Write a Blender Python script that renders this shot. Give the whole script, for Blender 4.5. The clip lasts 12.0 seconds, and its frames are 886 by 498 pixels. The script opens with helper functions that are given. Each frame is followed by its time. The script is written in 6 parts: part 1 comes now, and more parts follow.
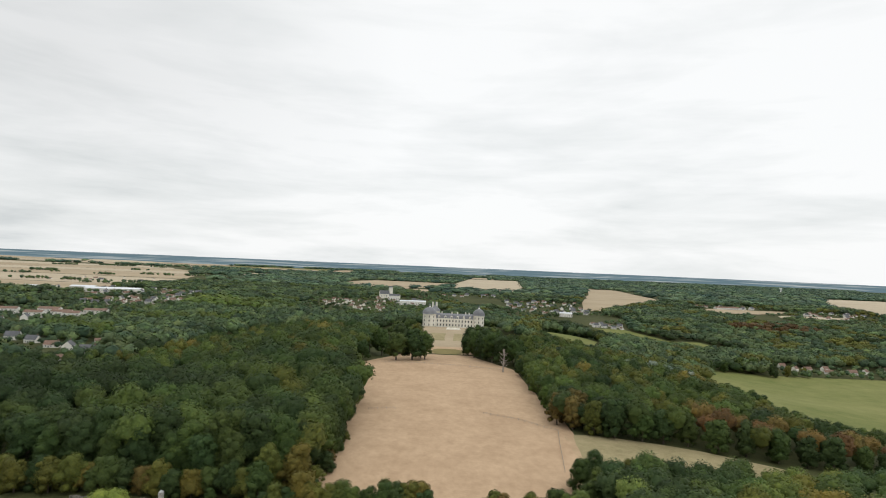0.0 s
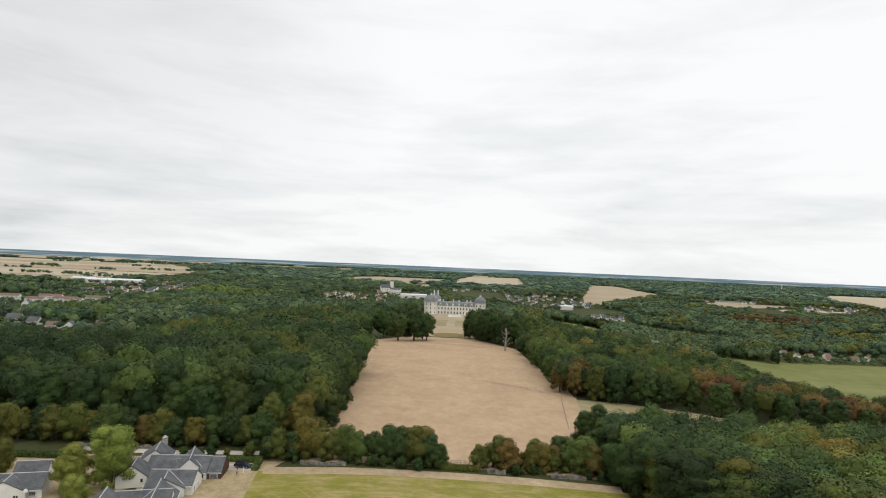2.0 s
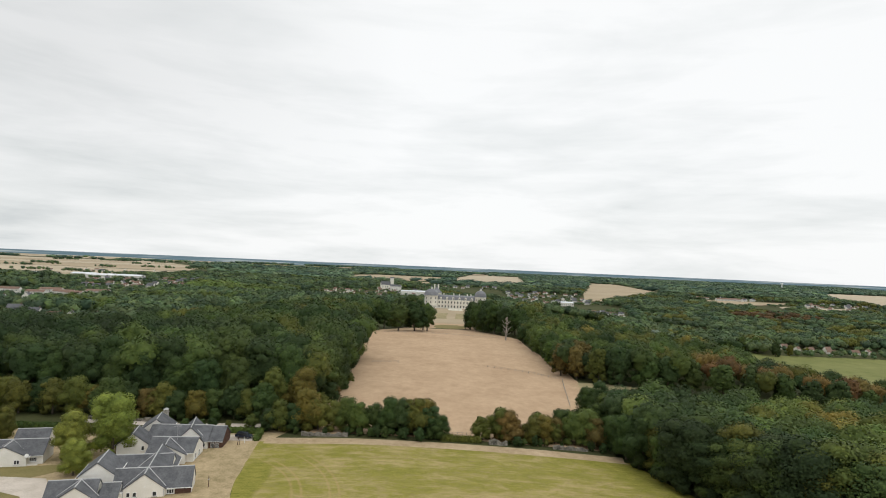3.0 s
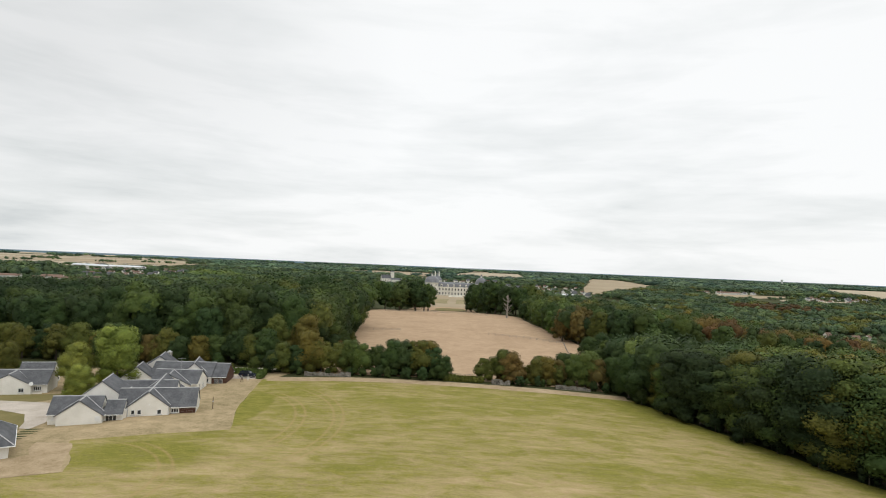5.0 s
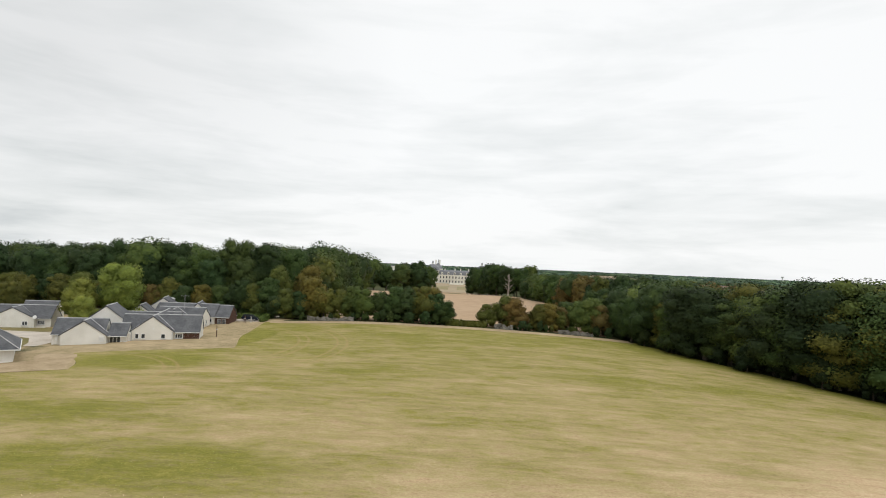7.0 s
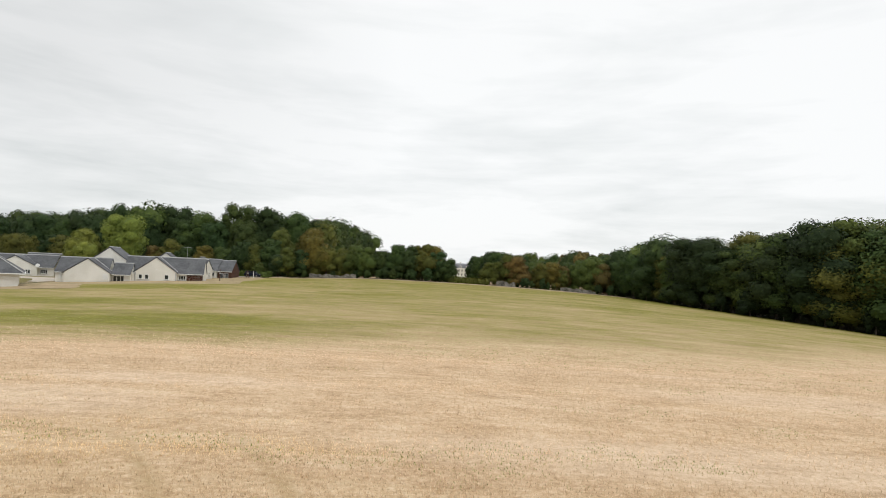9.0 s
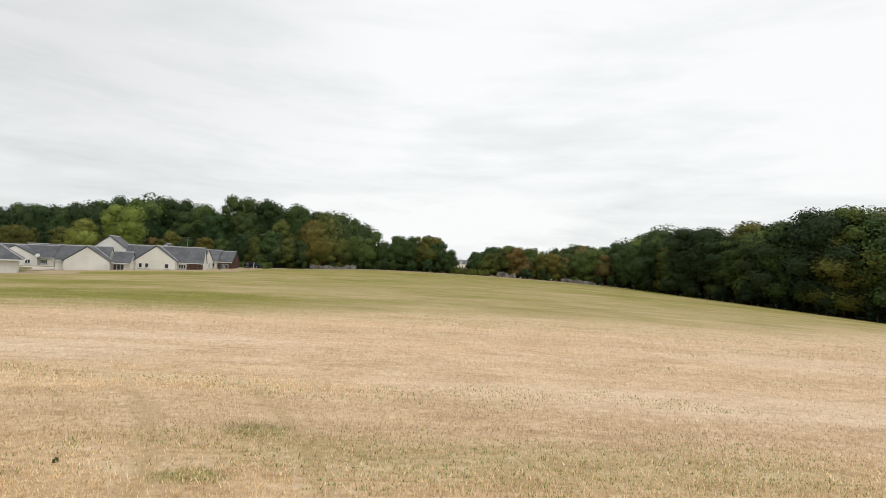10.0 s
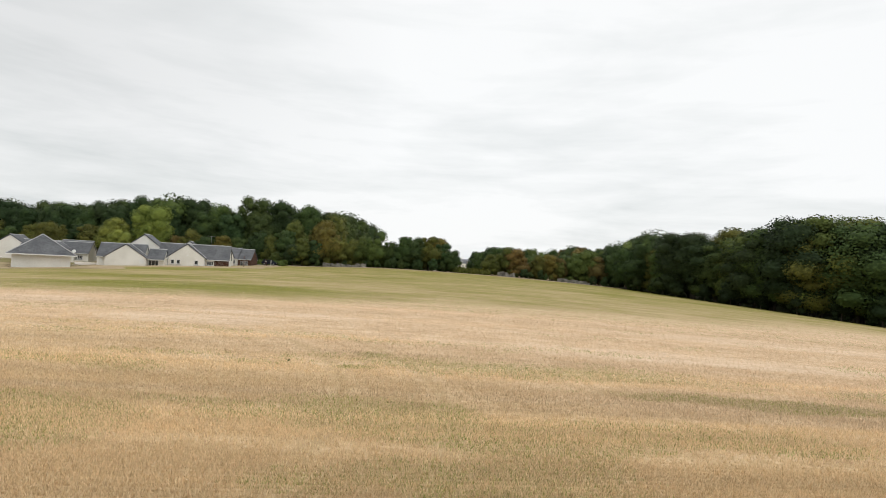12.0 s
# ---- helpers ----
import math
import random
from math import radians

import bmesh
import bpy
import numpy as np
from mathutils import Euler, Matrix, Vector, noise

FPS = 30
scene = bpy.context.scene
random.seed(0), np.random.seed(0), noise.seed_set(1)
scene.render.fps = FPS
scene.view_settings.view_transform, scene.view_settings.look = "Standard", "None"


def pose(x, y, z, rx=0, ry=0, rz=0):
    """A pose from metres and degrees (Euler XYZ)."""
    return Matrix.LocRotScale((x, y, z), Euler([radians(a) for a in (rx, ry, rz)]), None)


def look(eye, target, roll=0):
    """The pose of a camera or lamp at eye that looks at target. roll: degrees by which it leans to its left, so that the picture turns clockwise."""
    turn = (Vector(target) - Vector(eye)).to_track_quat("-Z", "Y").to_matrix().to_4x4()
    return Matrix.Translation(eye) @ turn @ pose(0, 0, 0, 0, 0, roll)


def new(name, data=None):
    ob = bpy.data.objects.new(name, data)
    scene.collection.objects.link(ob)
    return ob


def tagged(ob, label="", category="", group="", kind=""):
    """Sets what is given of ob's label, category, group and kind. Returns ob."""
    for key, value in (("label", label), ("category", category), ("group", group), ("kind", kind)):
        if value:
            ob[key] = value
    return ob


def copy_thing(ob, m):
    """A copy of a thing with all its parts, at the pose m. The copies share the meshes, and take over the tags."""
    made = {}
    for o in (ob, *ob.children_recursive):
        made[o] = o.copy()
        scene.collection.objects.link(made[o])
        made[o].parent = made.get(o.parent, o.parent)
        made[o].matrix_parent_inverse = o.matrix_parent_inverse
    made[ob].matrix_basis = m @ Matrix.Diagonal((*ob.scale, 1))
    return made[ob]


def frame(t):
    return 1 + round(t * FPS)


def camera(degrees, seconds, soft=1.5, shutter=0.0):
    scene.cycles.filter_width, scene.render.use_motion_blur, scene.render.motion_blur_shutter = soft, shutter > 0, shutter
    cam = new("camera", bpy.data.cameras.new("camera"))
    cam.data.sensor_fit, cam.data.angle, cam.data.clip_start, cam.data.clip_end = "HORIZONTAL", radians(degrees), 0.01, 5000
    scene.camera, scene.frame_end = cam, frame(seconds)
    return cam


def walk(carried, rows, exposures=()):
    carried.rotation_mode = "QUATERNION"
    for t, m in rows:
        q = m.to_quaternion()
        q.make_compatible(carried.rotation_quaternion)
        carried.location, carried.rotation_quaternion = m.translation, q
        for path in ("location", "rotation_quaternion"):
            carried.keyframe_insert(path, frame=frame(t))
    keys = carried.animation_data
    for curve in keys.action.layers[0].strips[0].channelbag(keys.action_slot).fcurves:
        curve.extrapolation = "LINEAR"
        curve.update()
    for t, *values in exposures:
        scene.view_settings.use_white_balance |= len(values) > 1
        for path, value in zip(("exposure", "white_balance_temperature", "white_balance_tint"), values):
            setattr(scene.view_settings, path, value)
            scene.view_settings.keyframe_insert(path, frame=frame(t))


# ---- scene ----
# ------------------------------------------------------------------ camera
cam = camera(72.5, 12.0, soft=1.0)
# seconds, eye x, y, z, pitch up, lean to the left, yaw to the left
FLIGHT = [
    (0.0, 0.45, -1.10, 70.4, 1.55, 2.45, 0.0),
    (0.5, 0.42, -0.90, 66.7, 1.55, 2.42, 0.0),
    (1.0, 0.33, -0.60, 62.75, 1.55, 2.42, 0.0),
    (1.5, 0.16, -0.52, 58.75, 1.56, 2.43, 0.0),
    (2.0, 0.03, -0.42, 54.95, 1.56, 2.45, 0.05),
    (2.5, 0.0, -0.17, 51.05, 1.56, 2.47, 0.05),
    (3.0, -0.08, 0.05, 47.1, 1.57, 2.48, 0.05),
    (5.0, -0.12, 0.15, 31.05, 1.57, 2.42, 0.05),
    (5.5, -0.15, 0.22, 27.25, 1.57, 2.42, 0.05),
    (6.0, -0.22, 0.36, 23.54, 1.57, 2.42, 0.08),
    (6.5, -0.22, 0.42, 19.85, 1.57, 2.45, 0.05),
    (7.0, -0.22, 0.47, 16.2, 1.57, 2.45, 0.06),
    (9.0, -0.50, 0.65, 4.10, 1.80, 2.46, 0.0),
    (9.5, -0.35, 0.92, 2.42, 1.66, 2.41, 0.04),
    (10.0, -0.43, 0.95, 2.32, 1.58, 2.43, 0.03),
    (10.5, -0.45, -1.75, 2.34, 1.63, 2.41, 0.0),
    (11.0, -0.37, -6.90, 2.37, 1.31, 2.50, -0.03),
    (11.5, -0.10, -9.65, 2.30, 1.36, 2.55, 0.0),
    (12.0, -1.71, -10.37, 2.38, 1.48, 3.10, 0.02),
]


def heading(pitch, yaw):
    p, a = radians(pitch), radians(yaw)
    return Vector((-math.sin(a) * math.cos(p), math.cos(a) * math.cos(p), math.sin(p)))


walk(cam, [(t, look((x, y, z), Vector((x, y, z)) + heading(pitch, yaw), lean)) for t, x, y, z, pitch, lean, yaw in FLIGHT])

# ------------------------------------------------------------------ sky and sun
SUN_UP, SUN_AZIMUTH = 56.0, 150.0  # degrees; azimuth clockwise from straight ahead


def build_world():
    world = bpy.data.worlds.new("overcast_sky")
    world.use_nodes = True
    nt = world.node_tree
    nt.nodes.clear()
    add = nt.nodes.new

    def link(a, b):
        nt.links.new(a, b)

    def maths(op, a, b=None):
        n = add("ShaderNodeMath")
        n.operation = op
        for i, v in enumerate((a, b)):
            if v is None:
                continue
            if isinstance(v, (int, float)):
                n.inputs[i].default_value = v
            else:
                link(v, n.inputs[i])
        return n.outputs[0]

    coord = add("ShaderNodeTexCoord").outputs["Generated"]
    split = add("ShaderNodeSeparateXYZ")
    link(coord, split.inputs[0])
    up = maths("MAXIMUM", split.outputs["Z"], 0.0)

    def bands(stretch, shift_, detail, wave=0.25):
        """Cloud layers drawn out along the horizon."""
        m = add("ShaderNodeMapping")
        m.inputs["Scale"].default_value, m.inputs["Location"].default_value = stretch, shift_
        link(coord, m.inputs["Vector"])
        n = add("ShaderNodeTexNoise")
        n.inputs["Scale"].default_value, n.inputs["Detail"].default_value = 1.0, detail
        n.inputs["Roughness"].default_value, n.inputs["Distortion"].default_value = 0.58, wave
        link(m.outputs[0], n.inputs["Vector"])
        return n.outputs["Fac"]

    low = maths("SUBTRACT", 1.0, maths("MINIMUM", maths("MULTIPLY", up, 2.6), 1.0))
    fine = maths("MULTIPLY", maths("SUBTRACT", bands((4.2, 4.2, 26.0), (0.6, 0.0, 0.4), 6.0), 0.5), maths("ADD", 0.10, maths("MULTIPLY", low, 0.52)))
    mass = maths("MULTIPLY", maths("SUBTRACT", bands((1.7, 1.7, 7.5), (2.3, 0.5, 1.1), 5.0, 0.35), 0.5), 0.52)
    cloud = maths("ADD", maths("ADD", maths("SUBTRACT", 0.645, maths("MULTIPLY", low, 0.055)), mass), fine)
    ramp = add("ShaderNodeValToRGB")
    ramp.color_ramp.elements[0].position, ramp.color_ramp.elements[0].color = 0.34, (0.62, 0.66, 0.675, 1)
    ramp.color_ramp.elements[1].position, ramp.color_ramp.elements[1].color = 0.66, (1.03, 1.04, 1.04, 1)
    mid = ramp.color_ramp.elements.new(0.50)
    mid.color = (0.86, 0.885, 0.885, 1)
    link(cloud, ramp.inputs[0])
    sky = add("ShaderNodeTexSky")
    sky.sky_type, sky.sun_disc = "NISHITA", False
    sky.sun_elevation, sky.sun_rotation = radians(SUN_UP), radians(SUN_AZIMUTH)
    sky.air_density, sky.dust_density = 1.0, 3.0
    dim = add("ShaderNodeVectorMath")
    dim.operation = "SCALE"
    link(sky.outputs[0], dim.inputs[0])
    dim.inputs["Scale"].default_value = 0.08
    veil = add("ShaderNodeMix")
    veil.data_type = "RGBA"
    veil.inputs["Factor"].default_value = 0.92
    link(dim.outputs[0], veil.inputs["A"])
    link(ramp.outputs[0], veil.inputs["B"])
    # a heavier bank of cloud toward the west
    bank = maths("MULTIPLY", maths("MINIMUM", maths("MAXIMUM", maths("SUBTRACT", -0.08, split.outputs["X"]), 0.0), 0.45), maths("MINIMUM", maths("MULTIPLY", up, 4.0), 1.0))
    grey = add("ShaderNodeVectorMath")
    grey.operation = "SCALE"
    link(veil.outputs["Result"], grey.inputs[0])
    # the overcast brightens toward the zenith
    zenith = maths("MULTIPLY", maths("MAXIMUM", maths("SUBTRACT", up, 0.42), 0.0), 0.75)
    link(maths("ADD", maths("SUBTRACT", 1.0, maths("MULTIPLY", bank, 0.42)), zenith), grey.inputs["Scale"])
    # the last line of wooded country past the ground's end, haze painted into it
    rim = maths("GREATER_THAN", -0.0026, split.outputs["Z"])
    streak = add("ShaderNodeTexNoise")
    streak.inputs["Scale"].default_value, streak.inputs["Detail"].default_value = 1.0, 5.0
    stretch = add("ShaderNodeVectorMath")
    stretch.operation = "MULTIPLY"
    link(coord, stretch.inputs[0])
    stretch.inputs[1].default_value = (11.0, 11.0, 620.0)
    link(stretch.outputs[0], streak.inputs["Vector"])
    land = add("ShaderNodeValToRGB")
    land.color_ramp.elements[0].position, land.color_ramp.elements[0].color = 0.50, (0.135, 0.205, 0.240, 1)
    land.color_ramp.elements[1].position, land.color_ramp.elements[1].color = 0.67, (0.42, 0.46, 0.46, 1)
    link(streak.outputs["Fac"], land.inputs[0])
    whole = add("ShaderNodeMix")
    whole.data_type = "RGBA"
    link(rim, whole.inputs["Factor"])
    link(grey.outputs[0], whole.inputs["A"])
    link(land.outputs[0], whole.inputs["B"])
    back = add("ShaderNodeBackground")
    back.inputs["Strength"].default_value = 1.0
    link(whole.outputs["Result"], back.inputs["Color"])
    link(back.outputs[0], add("ShaderNodeOutputWorld").inputs[0])
    scene.world = world


build_world()
sun_data = bpy.data.lights.new("sun", "SUN")
sun_data.energy, sun_data.angle, sun_data.color = 0.5, radians(20), (1.0, 0.97, 0.92)
sun = new("sun", sun_data)
sun_way = Vector((math.sin(radians(SUN_AZIMUTH)) * math.cos(radians(SUN_UP)), math.cos(radians(SUN_AZIMUTH)) * math.cos(radians(SUN_UP)), math.sin(radians(SUN_UP))))
sun.matrix_world = look(sun_way * 500, (0, 0, 0))
scene.view_settings.exposure = 0.0

# ------------------------------------------------------------------ materials


class Graph:
    """A material's node tree with one principled shader."""

    def __init__(self, name, rough=0.8, metal=0.0, gloss=0.3):
        self.mat = bpy.data.materials.new(name)
        self.mat.use_nodes = True
        self.tree = self.mat.node_tree
        self.bsdf = self.tree.nodes["Principled BSDF"]
        self.bsdf.inputs["Roughness"].default_value = rough
        self.bsdf.inputs["Metallic"].default_value = metal
        self.bsdf.inputs["Specular IOR Level"].default_value = gloss

    def add(self, kind):
        return self.tree.nodes.new(kind)

    def join(self, a, b):
        self.tree.links.new(a, b)

    def place(self, stretch=(1, 1, 1), turn=0.0, where="Object"):
        m = self.add("ShaderNodeMapping")
        m.inputs["Scale"].default_value = stretch
        m.inputs["Rotation"].default_value = (0, 0, radians(turn))
        self.join(self.add("ShaderNodeTexCoord").outputs[where], m.inputs["Vector"])
        return m.outputs[0]

    def noise(self, scale, detail=4.0, rough=0.55, at=None, distort=0.0):
        n = self.add("ShaderNodeTexNoise")
        n.inputs["Scale"].default_value, n.inputs["Detail"].default_value = scale, detail
        n.inputs["Roughness"].default_value, n.inputs["Distortion"].default_value = rough, distort
        self.join(at or self.place(), n.inputs["Vector"])
        return n.outputs["Fac"]

    def ramp(self, value, *stops):
        r = self.add("ShaderNodeValToRGB")
        e = r.color_ramp.elements
        while len(e) < len(stops):
            e.new(0.5)
        for i, (at, colour) in enumerate(stops):
            e[i].position, e[i].color = at, (*colour, 1)
        self.join(value, r.inputs[0])
        return r.outputs[0]

    def mix(self, fac, a, b, how="MIX"):
        m = self.add("ShaderNodeMix")
        m.data_type, m.blend_type = "RGBA", how
        for sock, v in (("Factor", fac), ("A", a), ("B", b)):
            if isinstance(v, (int, float)):
                m.inputs[sock].default_value = v
            elif isinstance(v, tuple):
                m.inputs[sock].default_value = (*v, 1)
            else:
                self.join(v, m.inputs[sock])
        return m.outputs["Result"]

    def maths(self, op, a, b=0.0, clamp=False):
        n = self.add("ShaderNodeMath")
        n.operation, n.use_clamp = op, clamp
        for i, v in enumerate((a, b)):
            if isinstance(v, (int, float)):
                n.inputs[i].default_value = v
            else:
                self.join(v, n.inputs[i])
        return n.outputs[0]

    def colour(self, sock):
        if isinstance(sock, tuple):
            self.bsdf.inputs["Base Color"].default_value = (*sock, 1)
        else:
            self.join(sock, self.bsdf.inputs["Base Color"])
        return self

    def bump(self, value, depth, strength=0.6):
        b = self.add("ShaderNodeBump")
        b.inputs["Strength"].default_value, b.inputs["Distance"].default_value = strength, depth
        self.join(value, b.inputs["Height"])
        self.join(b.outputs[0], self.bsdf.inputs["Normal"])
        return self


def leaf_material(name, per_thing):
    g = Graph(name, rough=0.72, gloss=0.14)
    if per_thing:
        tint = g.add("ShaderNodeObjectInfo").outputs["Color"]
    else:
        a = g.add("ShaderNodeAttribute")
        a.attribute_name = "tint"
        tint = a.outputs["Color"]
    island = g.add("ShaderNodeNewGeometry").outputs["Random Per Island"]
    # random tone per spray; the brightest few are highlights painted into the colour
    shade = g.ramp(island, (0.0, (0.82, 0.83, 0.84)), (0.6, (1.0, 1.0, 1.0)), (0.85, (1.12, 1.10, 1.02)), (1.0, (1.42, 1.38, 1.12)))
    c = g.mix(1.0, tint, shade, "MULTIPLY")
    blotch = g.ramp(g.noise(0.35, 3.0), (0.35, (0.82, 0.86, 0.8)), (0.7, (1.2, 1.12, 0.95)))
    g.colour(g.mix(1.0, c, blotch, "MULTIPLY"))
    return g.mat


def plain(name, low, high, scale=1.2, fine=14.0, rough=0.85, depth=0.02, gloss=0.25, stretch=(1, 1, 1), metal=0.0):
    """Two scales of variation between two colours, with relief."""
    g = Graph(name, rough, metal, gloss)
    at = g.place(stretch)
    a, b = g.noise(scale, 5, at=at), g.noise(fine, 4, at=at)
    m = g.maths("ADD", g.maths("MULTIPLY", a, 0.6), g.maths("MULTIPLY", b, 0.4))
    g.colour(g.ramp(m, (0.36, low), (0.64, high)))
    g.bump(b, depth)
    return g.mat


LEAF, LEAF_STUFF = leaf_material("leaves", True), leaf_material("woodland_leaves", False)
BARK = plain("bark", (0.05, 0.04, 0.03), (0.14, 0.115, 0.09), 1.5, 9.0, stretch=(1, 1, 0.2), depth=0.04)
DEADWOOD = plain("dead_wood", (0.22, 0.19, 0.16), (0.40, 0.36, 0.31), 1.5, 9.0, stretch=(1, 1, 0.2))
RENDER_WALL = plain("cream_render", (0.65, 0.63, 0.57), (0.79, 0.77, 0.72), 0.35, 6.0, depth=0.004)
SLATE = plain("slate_roof", (0.060, 0.063, 0.068), (0.135, 0.138, 0.145), 0.5, 3.5, rough=0.7, gloss=0.3, depth=0.02)
CASTLE_SLATE = plain("weathered_castle_slate", (0.12, 0.125, 0.135), (0.22, 0.225, 0.235), 0.15, 1.2, rough=0.6, gloss=0.35, depth=0.03)
RIDGE = plain("ridge_mortar", (0.34, 0.34, 0.34), (0.5, 0.5, 0.49), 0.8, 6.0)
TIMBER = plain("brown_cladding", (0.060, 0.032, 0.024), (0.13, 0.070, 0.050), 0.8, 6.0, stretch=(1, 1, 5))
WHITE_FRAME = plain("white_joinery", (0.70, 0.70, 0.68), (0.8, 0.8, 0.78), 1.0, 8.0, rough=0.5, depth=0.002)
LIMESTONE = plain("pale_limestone", (0.66, 0.63, 0.54), (0.82, 0.79, 0.71), 0.12, 1.2, depth=0.03)
RUBBLE = plain("rubble_stone", (0.045, 0.044, 0.034), (0.30, 0.275, 0.235), 0.9, 2.6, depth=0.08)
PALE_STONE = plain("pale_cut_stone", (0.30, 0.29, 0.26), (0.50, 0.48, 0.44), 0.8, 4.0, depth=0.04)
TERRACOTTA = plain("clay_tiles", (0.13, 0.085, 0.065), (0.24, 0.16, 0.12), 0.4, 3.0, depth=0.03)
GRAVEL = plain("gravel", (0.38, 0.33, 0.27), (0.56, 0.50, 0.43), 0.25, 4.0, depth=0.02)
STEEL = plain("galvanised_steel", (0.35, 0.36, 0.37), (0.5, 0.5, 0.5), 1.0, 8.0, rough=0.4, metal=0.8)


def glass_material():
    g = Graph("window_glass", rough=0.06, gloss=0.6)
    g.colour(g.ramp(g.noise(0.7, 2.0), (0.3, (0.018, 0.022, 0.026)), (0.7, (0.05, 0.058, 0.065))))
    return g.mat


GLASS = glass_material()

# ------------------------------------------------------------------ the lie of the land


def ease(t):
    t = max(0.0, min(1.0, t))
    return t * t * (3 - 2 * t)


def glide(y, knots):
    """A smooth profile through a few (distance, height) knots."""
    if y <= knots[0][0]:
        return knots[0][1]
    for (a, p), (b, q) in zip(knots, knots[1:]):
        if y <= b:
            return p + (q - p) * ease((y - a) / (b - a))
    return knots[-1][1]


AXIS = ((165, -0.2), (310, -2.4), (450, -5), (560, -10), (610, -10), (700, -7), (740, -5.6), (790, -6.5), (880, -28), (1000, -38), (1250, -28), (1700, -9), (2400, 0))


def field_z(fx, fy):
    """The domed field, in hundreds of metres of the plan."""
    return -1.66 - 1.352 * fx + 0.772 * fy - 4.6 * fx * fx - 0.312 * fx * fy + 0.262 * fy * fy


def ground_z(x, y):
    """Height of the ground: a gently domed field, a long park falling to the castle, and a river valley behind and to one side."""
    fx, fy = max(-0.72, min(0.85, x / 100)), max(-0.2, min(1.65, y / 100))
    field = field_z(fx, fy)
    side = ease((-x - 120) / 300)
    park = glide(y, AXIS)
    west = -9 * ease((y - 200) / 260) * (1 - ease((y - 620) / 500)) - 10 * ease((y - 1050) / 250) * (1 - ease((y - 1500) / 500))
    w = ease((y - 150) / 120)
    z = field * (1 - w) + (park * (1 - side) + west * side) * w
    z -= 27 * ease((x - 75) / 300) * ease((y - 110) / 160) * (1 - ease((y - 760) / 500))
    z -= 0.55 * ease((-x - 15) / 28) * ease((y - 116) / 28) * (1 - ease((y - 172) / 60))
    if y > 1500:
        z += 5.0 * ease((y - 1500) / 800) * noise.noise(Vector((x / 700, y / 700, 0.3)))
    return z


def soil(name, low, high, scale, fine, stretch=(1, 1, 1), turn=0.0, depth=0.04):
    g = Graph(name, 0.95, gloss=0.1)
    at = g.place(stretch, turn)
    a, b, c = g.noise(scale, 8, 0.7, at=at), g.noise(fine, 8, 0.75, at=at), g.noise(scale * 0.18, 4)
    m = g.maths("ADD", g.maths("MULTIPLY", a, 0.4), g.maths("ADD", g.maths("MULTIPLY", b, 0.35), g.maths("MULTIPLY", c, 0.25)))
    g.colour(g.ramp(m, (0.36, low), (0.62, high)))
    g.bump(b, depth)
    return g.mat


# pairs of wheel tracks that turn across the field: centre, radius, half gauge, rut half width, stretch of the plan in which they show
TRACKS = ((-59.9, 83.2, 21.3, 0.95, 0.45, 76, 106), (-66.1, 114.8, 39.4, 0.95, 0.45, 100, 146), (-66.1, 114.8, 47.0, 0.95, 0.45, 92, 150), (-26.1, 4.0, 23.4, 1.45, 0.42, -8, 21))
# flattened straw: centre and half sizes
LODGED = ((-15.5, 23.0, 5.5, 2.6), (-12.0, 27.5, 7.0, 1.4), (-30.0, 30.5, 6.0, 2.5), (10.0, 19.5, 14.0, 2.2), (24.0, 30.0, 16.0, 2.4), (51.5, 77.3, 4.5, 1.0), (-22.0, 74.5, 7.0, 0.9))
# where the regrowth is thick: centre, half sizes, strength
LUSH = ((-27.0, 50.0, 17.0, 7.0, 0.34), (-44.0, 66.0, 16.0, 6.0, 0.24), (-46.0, 98.0, 12.0, 9.0, 0.30), (-40.0, 127.0, 4.0, 17.0, 0.5), (2.0, 13.0, 8.0, 1.5, 0.26), (-4.3, 14.2, 0.8, 0.5, 0.6), (-4.6, 11.4, 0.7, 0.4, 0.5), (9.5, 9.7, 6.0, 0.9, 0.46), (-11.5, 3.4, 3.2, 2.0, 0.26), (-3.0, 5.2, 2.6, 1.8, 0.26), (16.0, 12.5, 3.0, 1.2, 0.28), (-1.0, 0.6, 3.5, 1.0, 0.24), (40.0, 100.0, 22.0, 5.0, 0.22))
ROW_TURN = -6.5


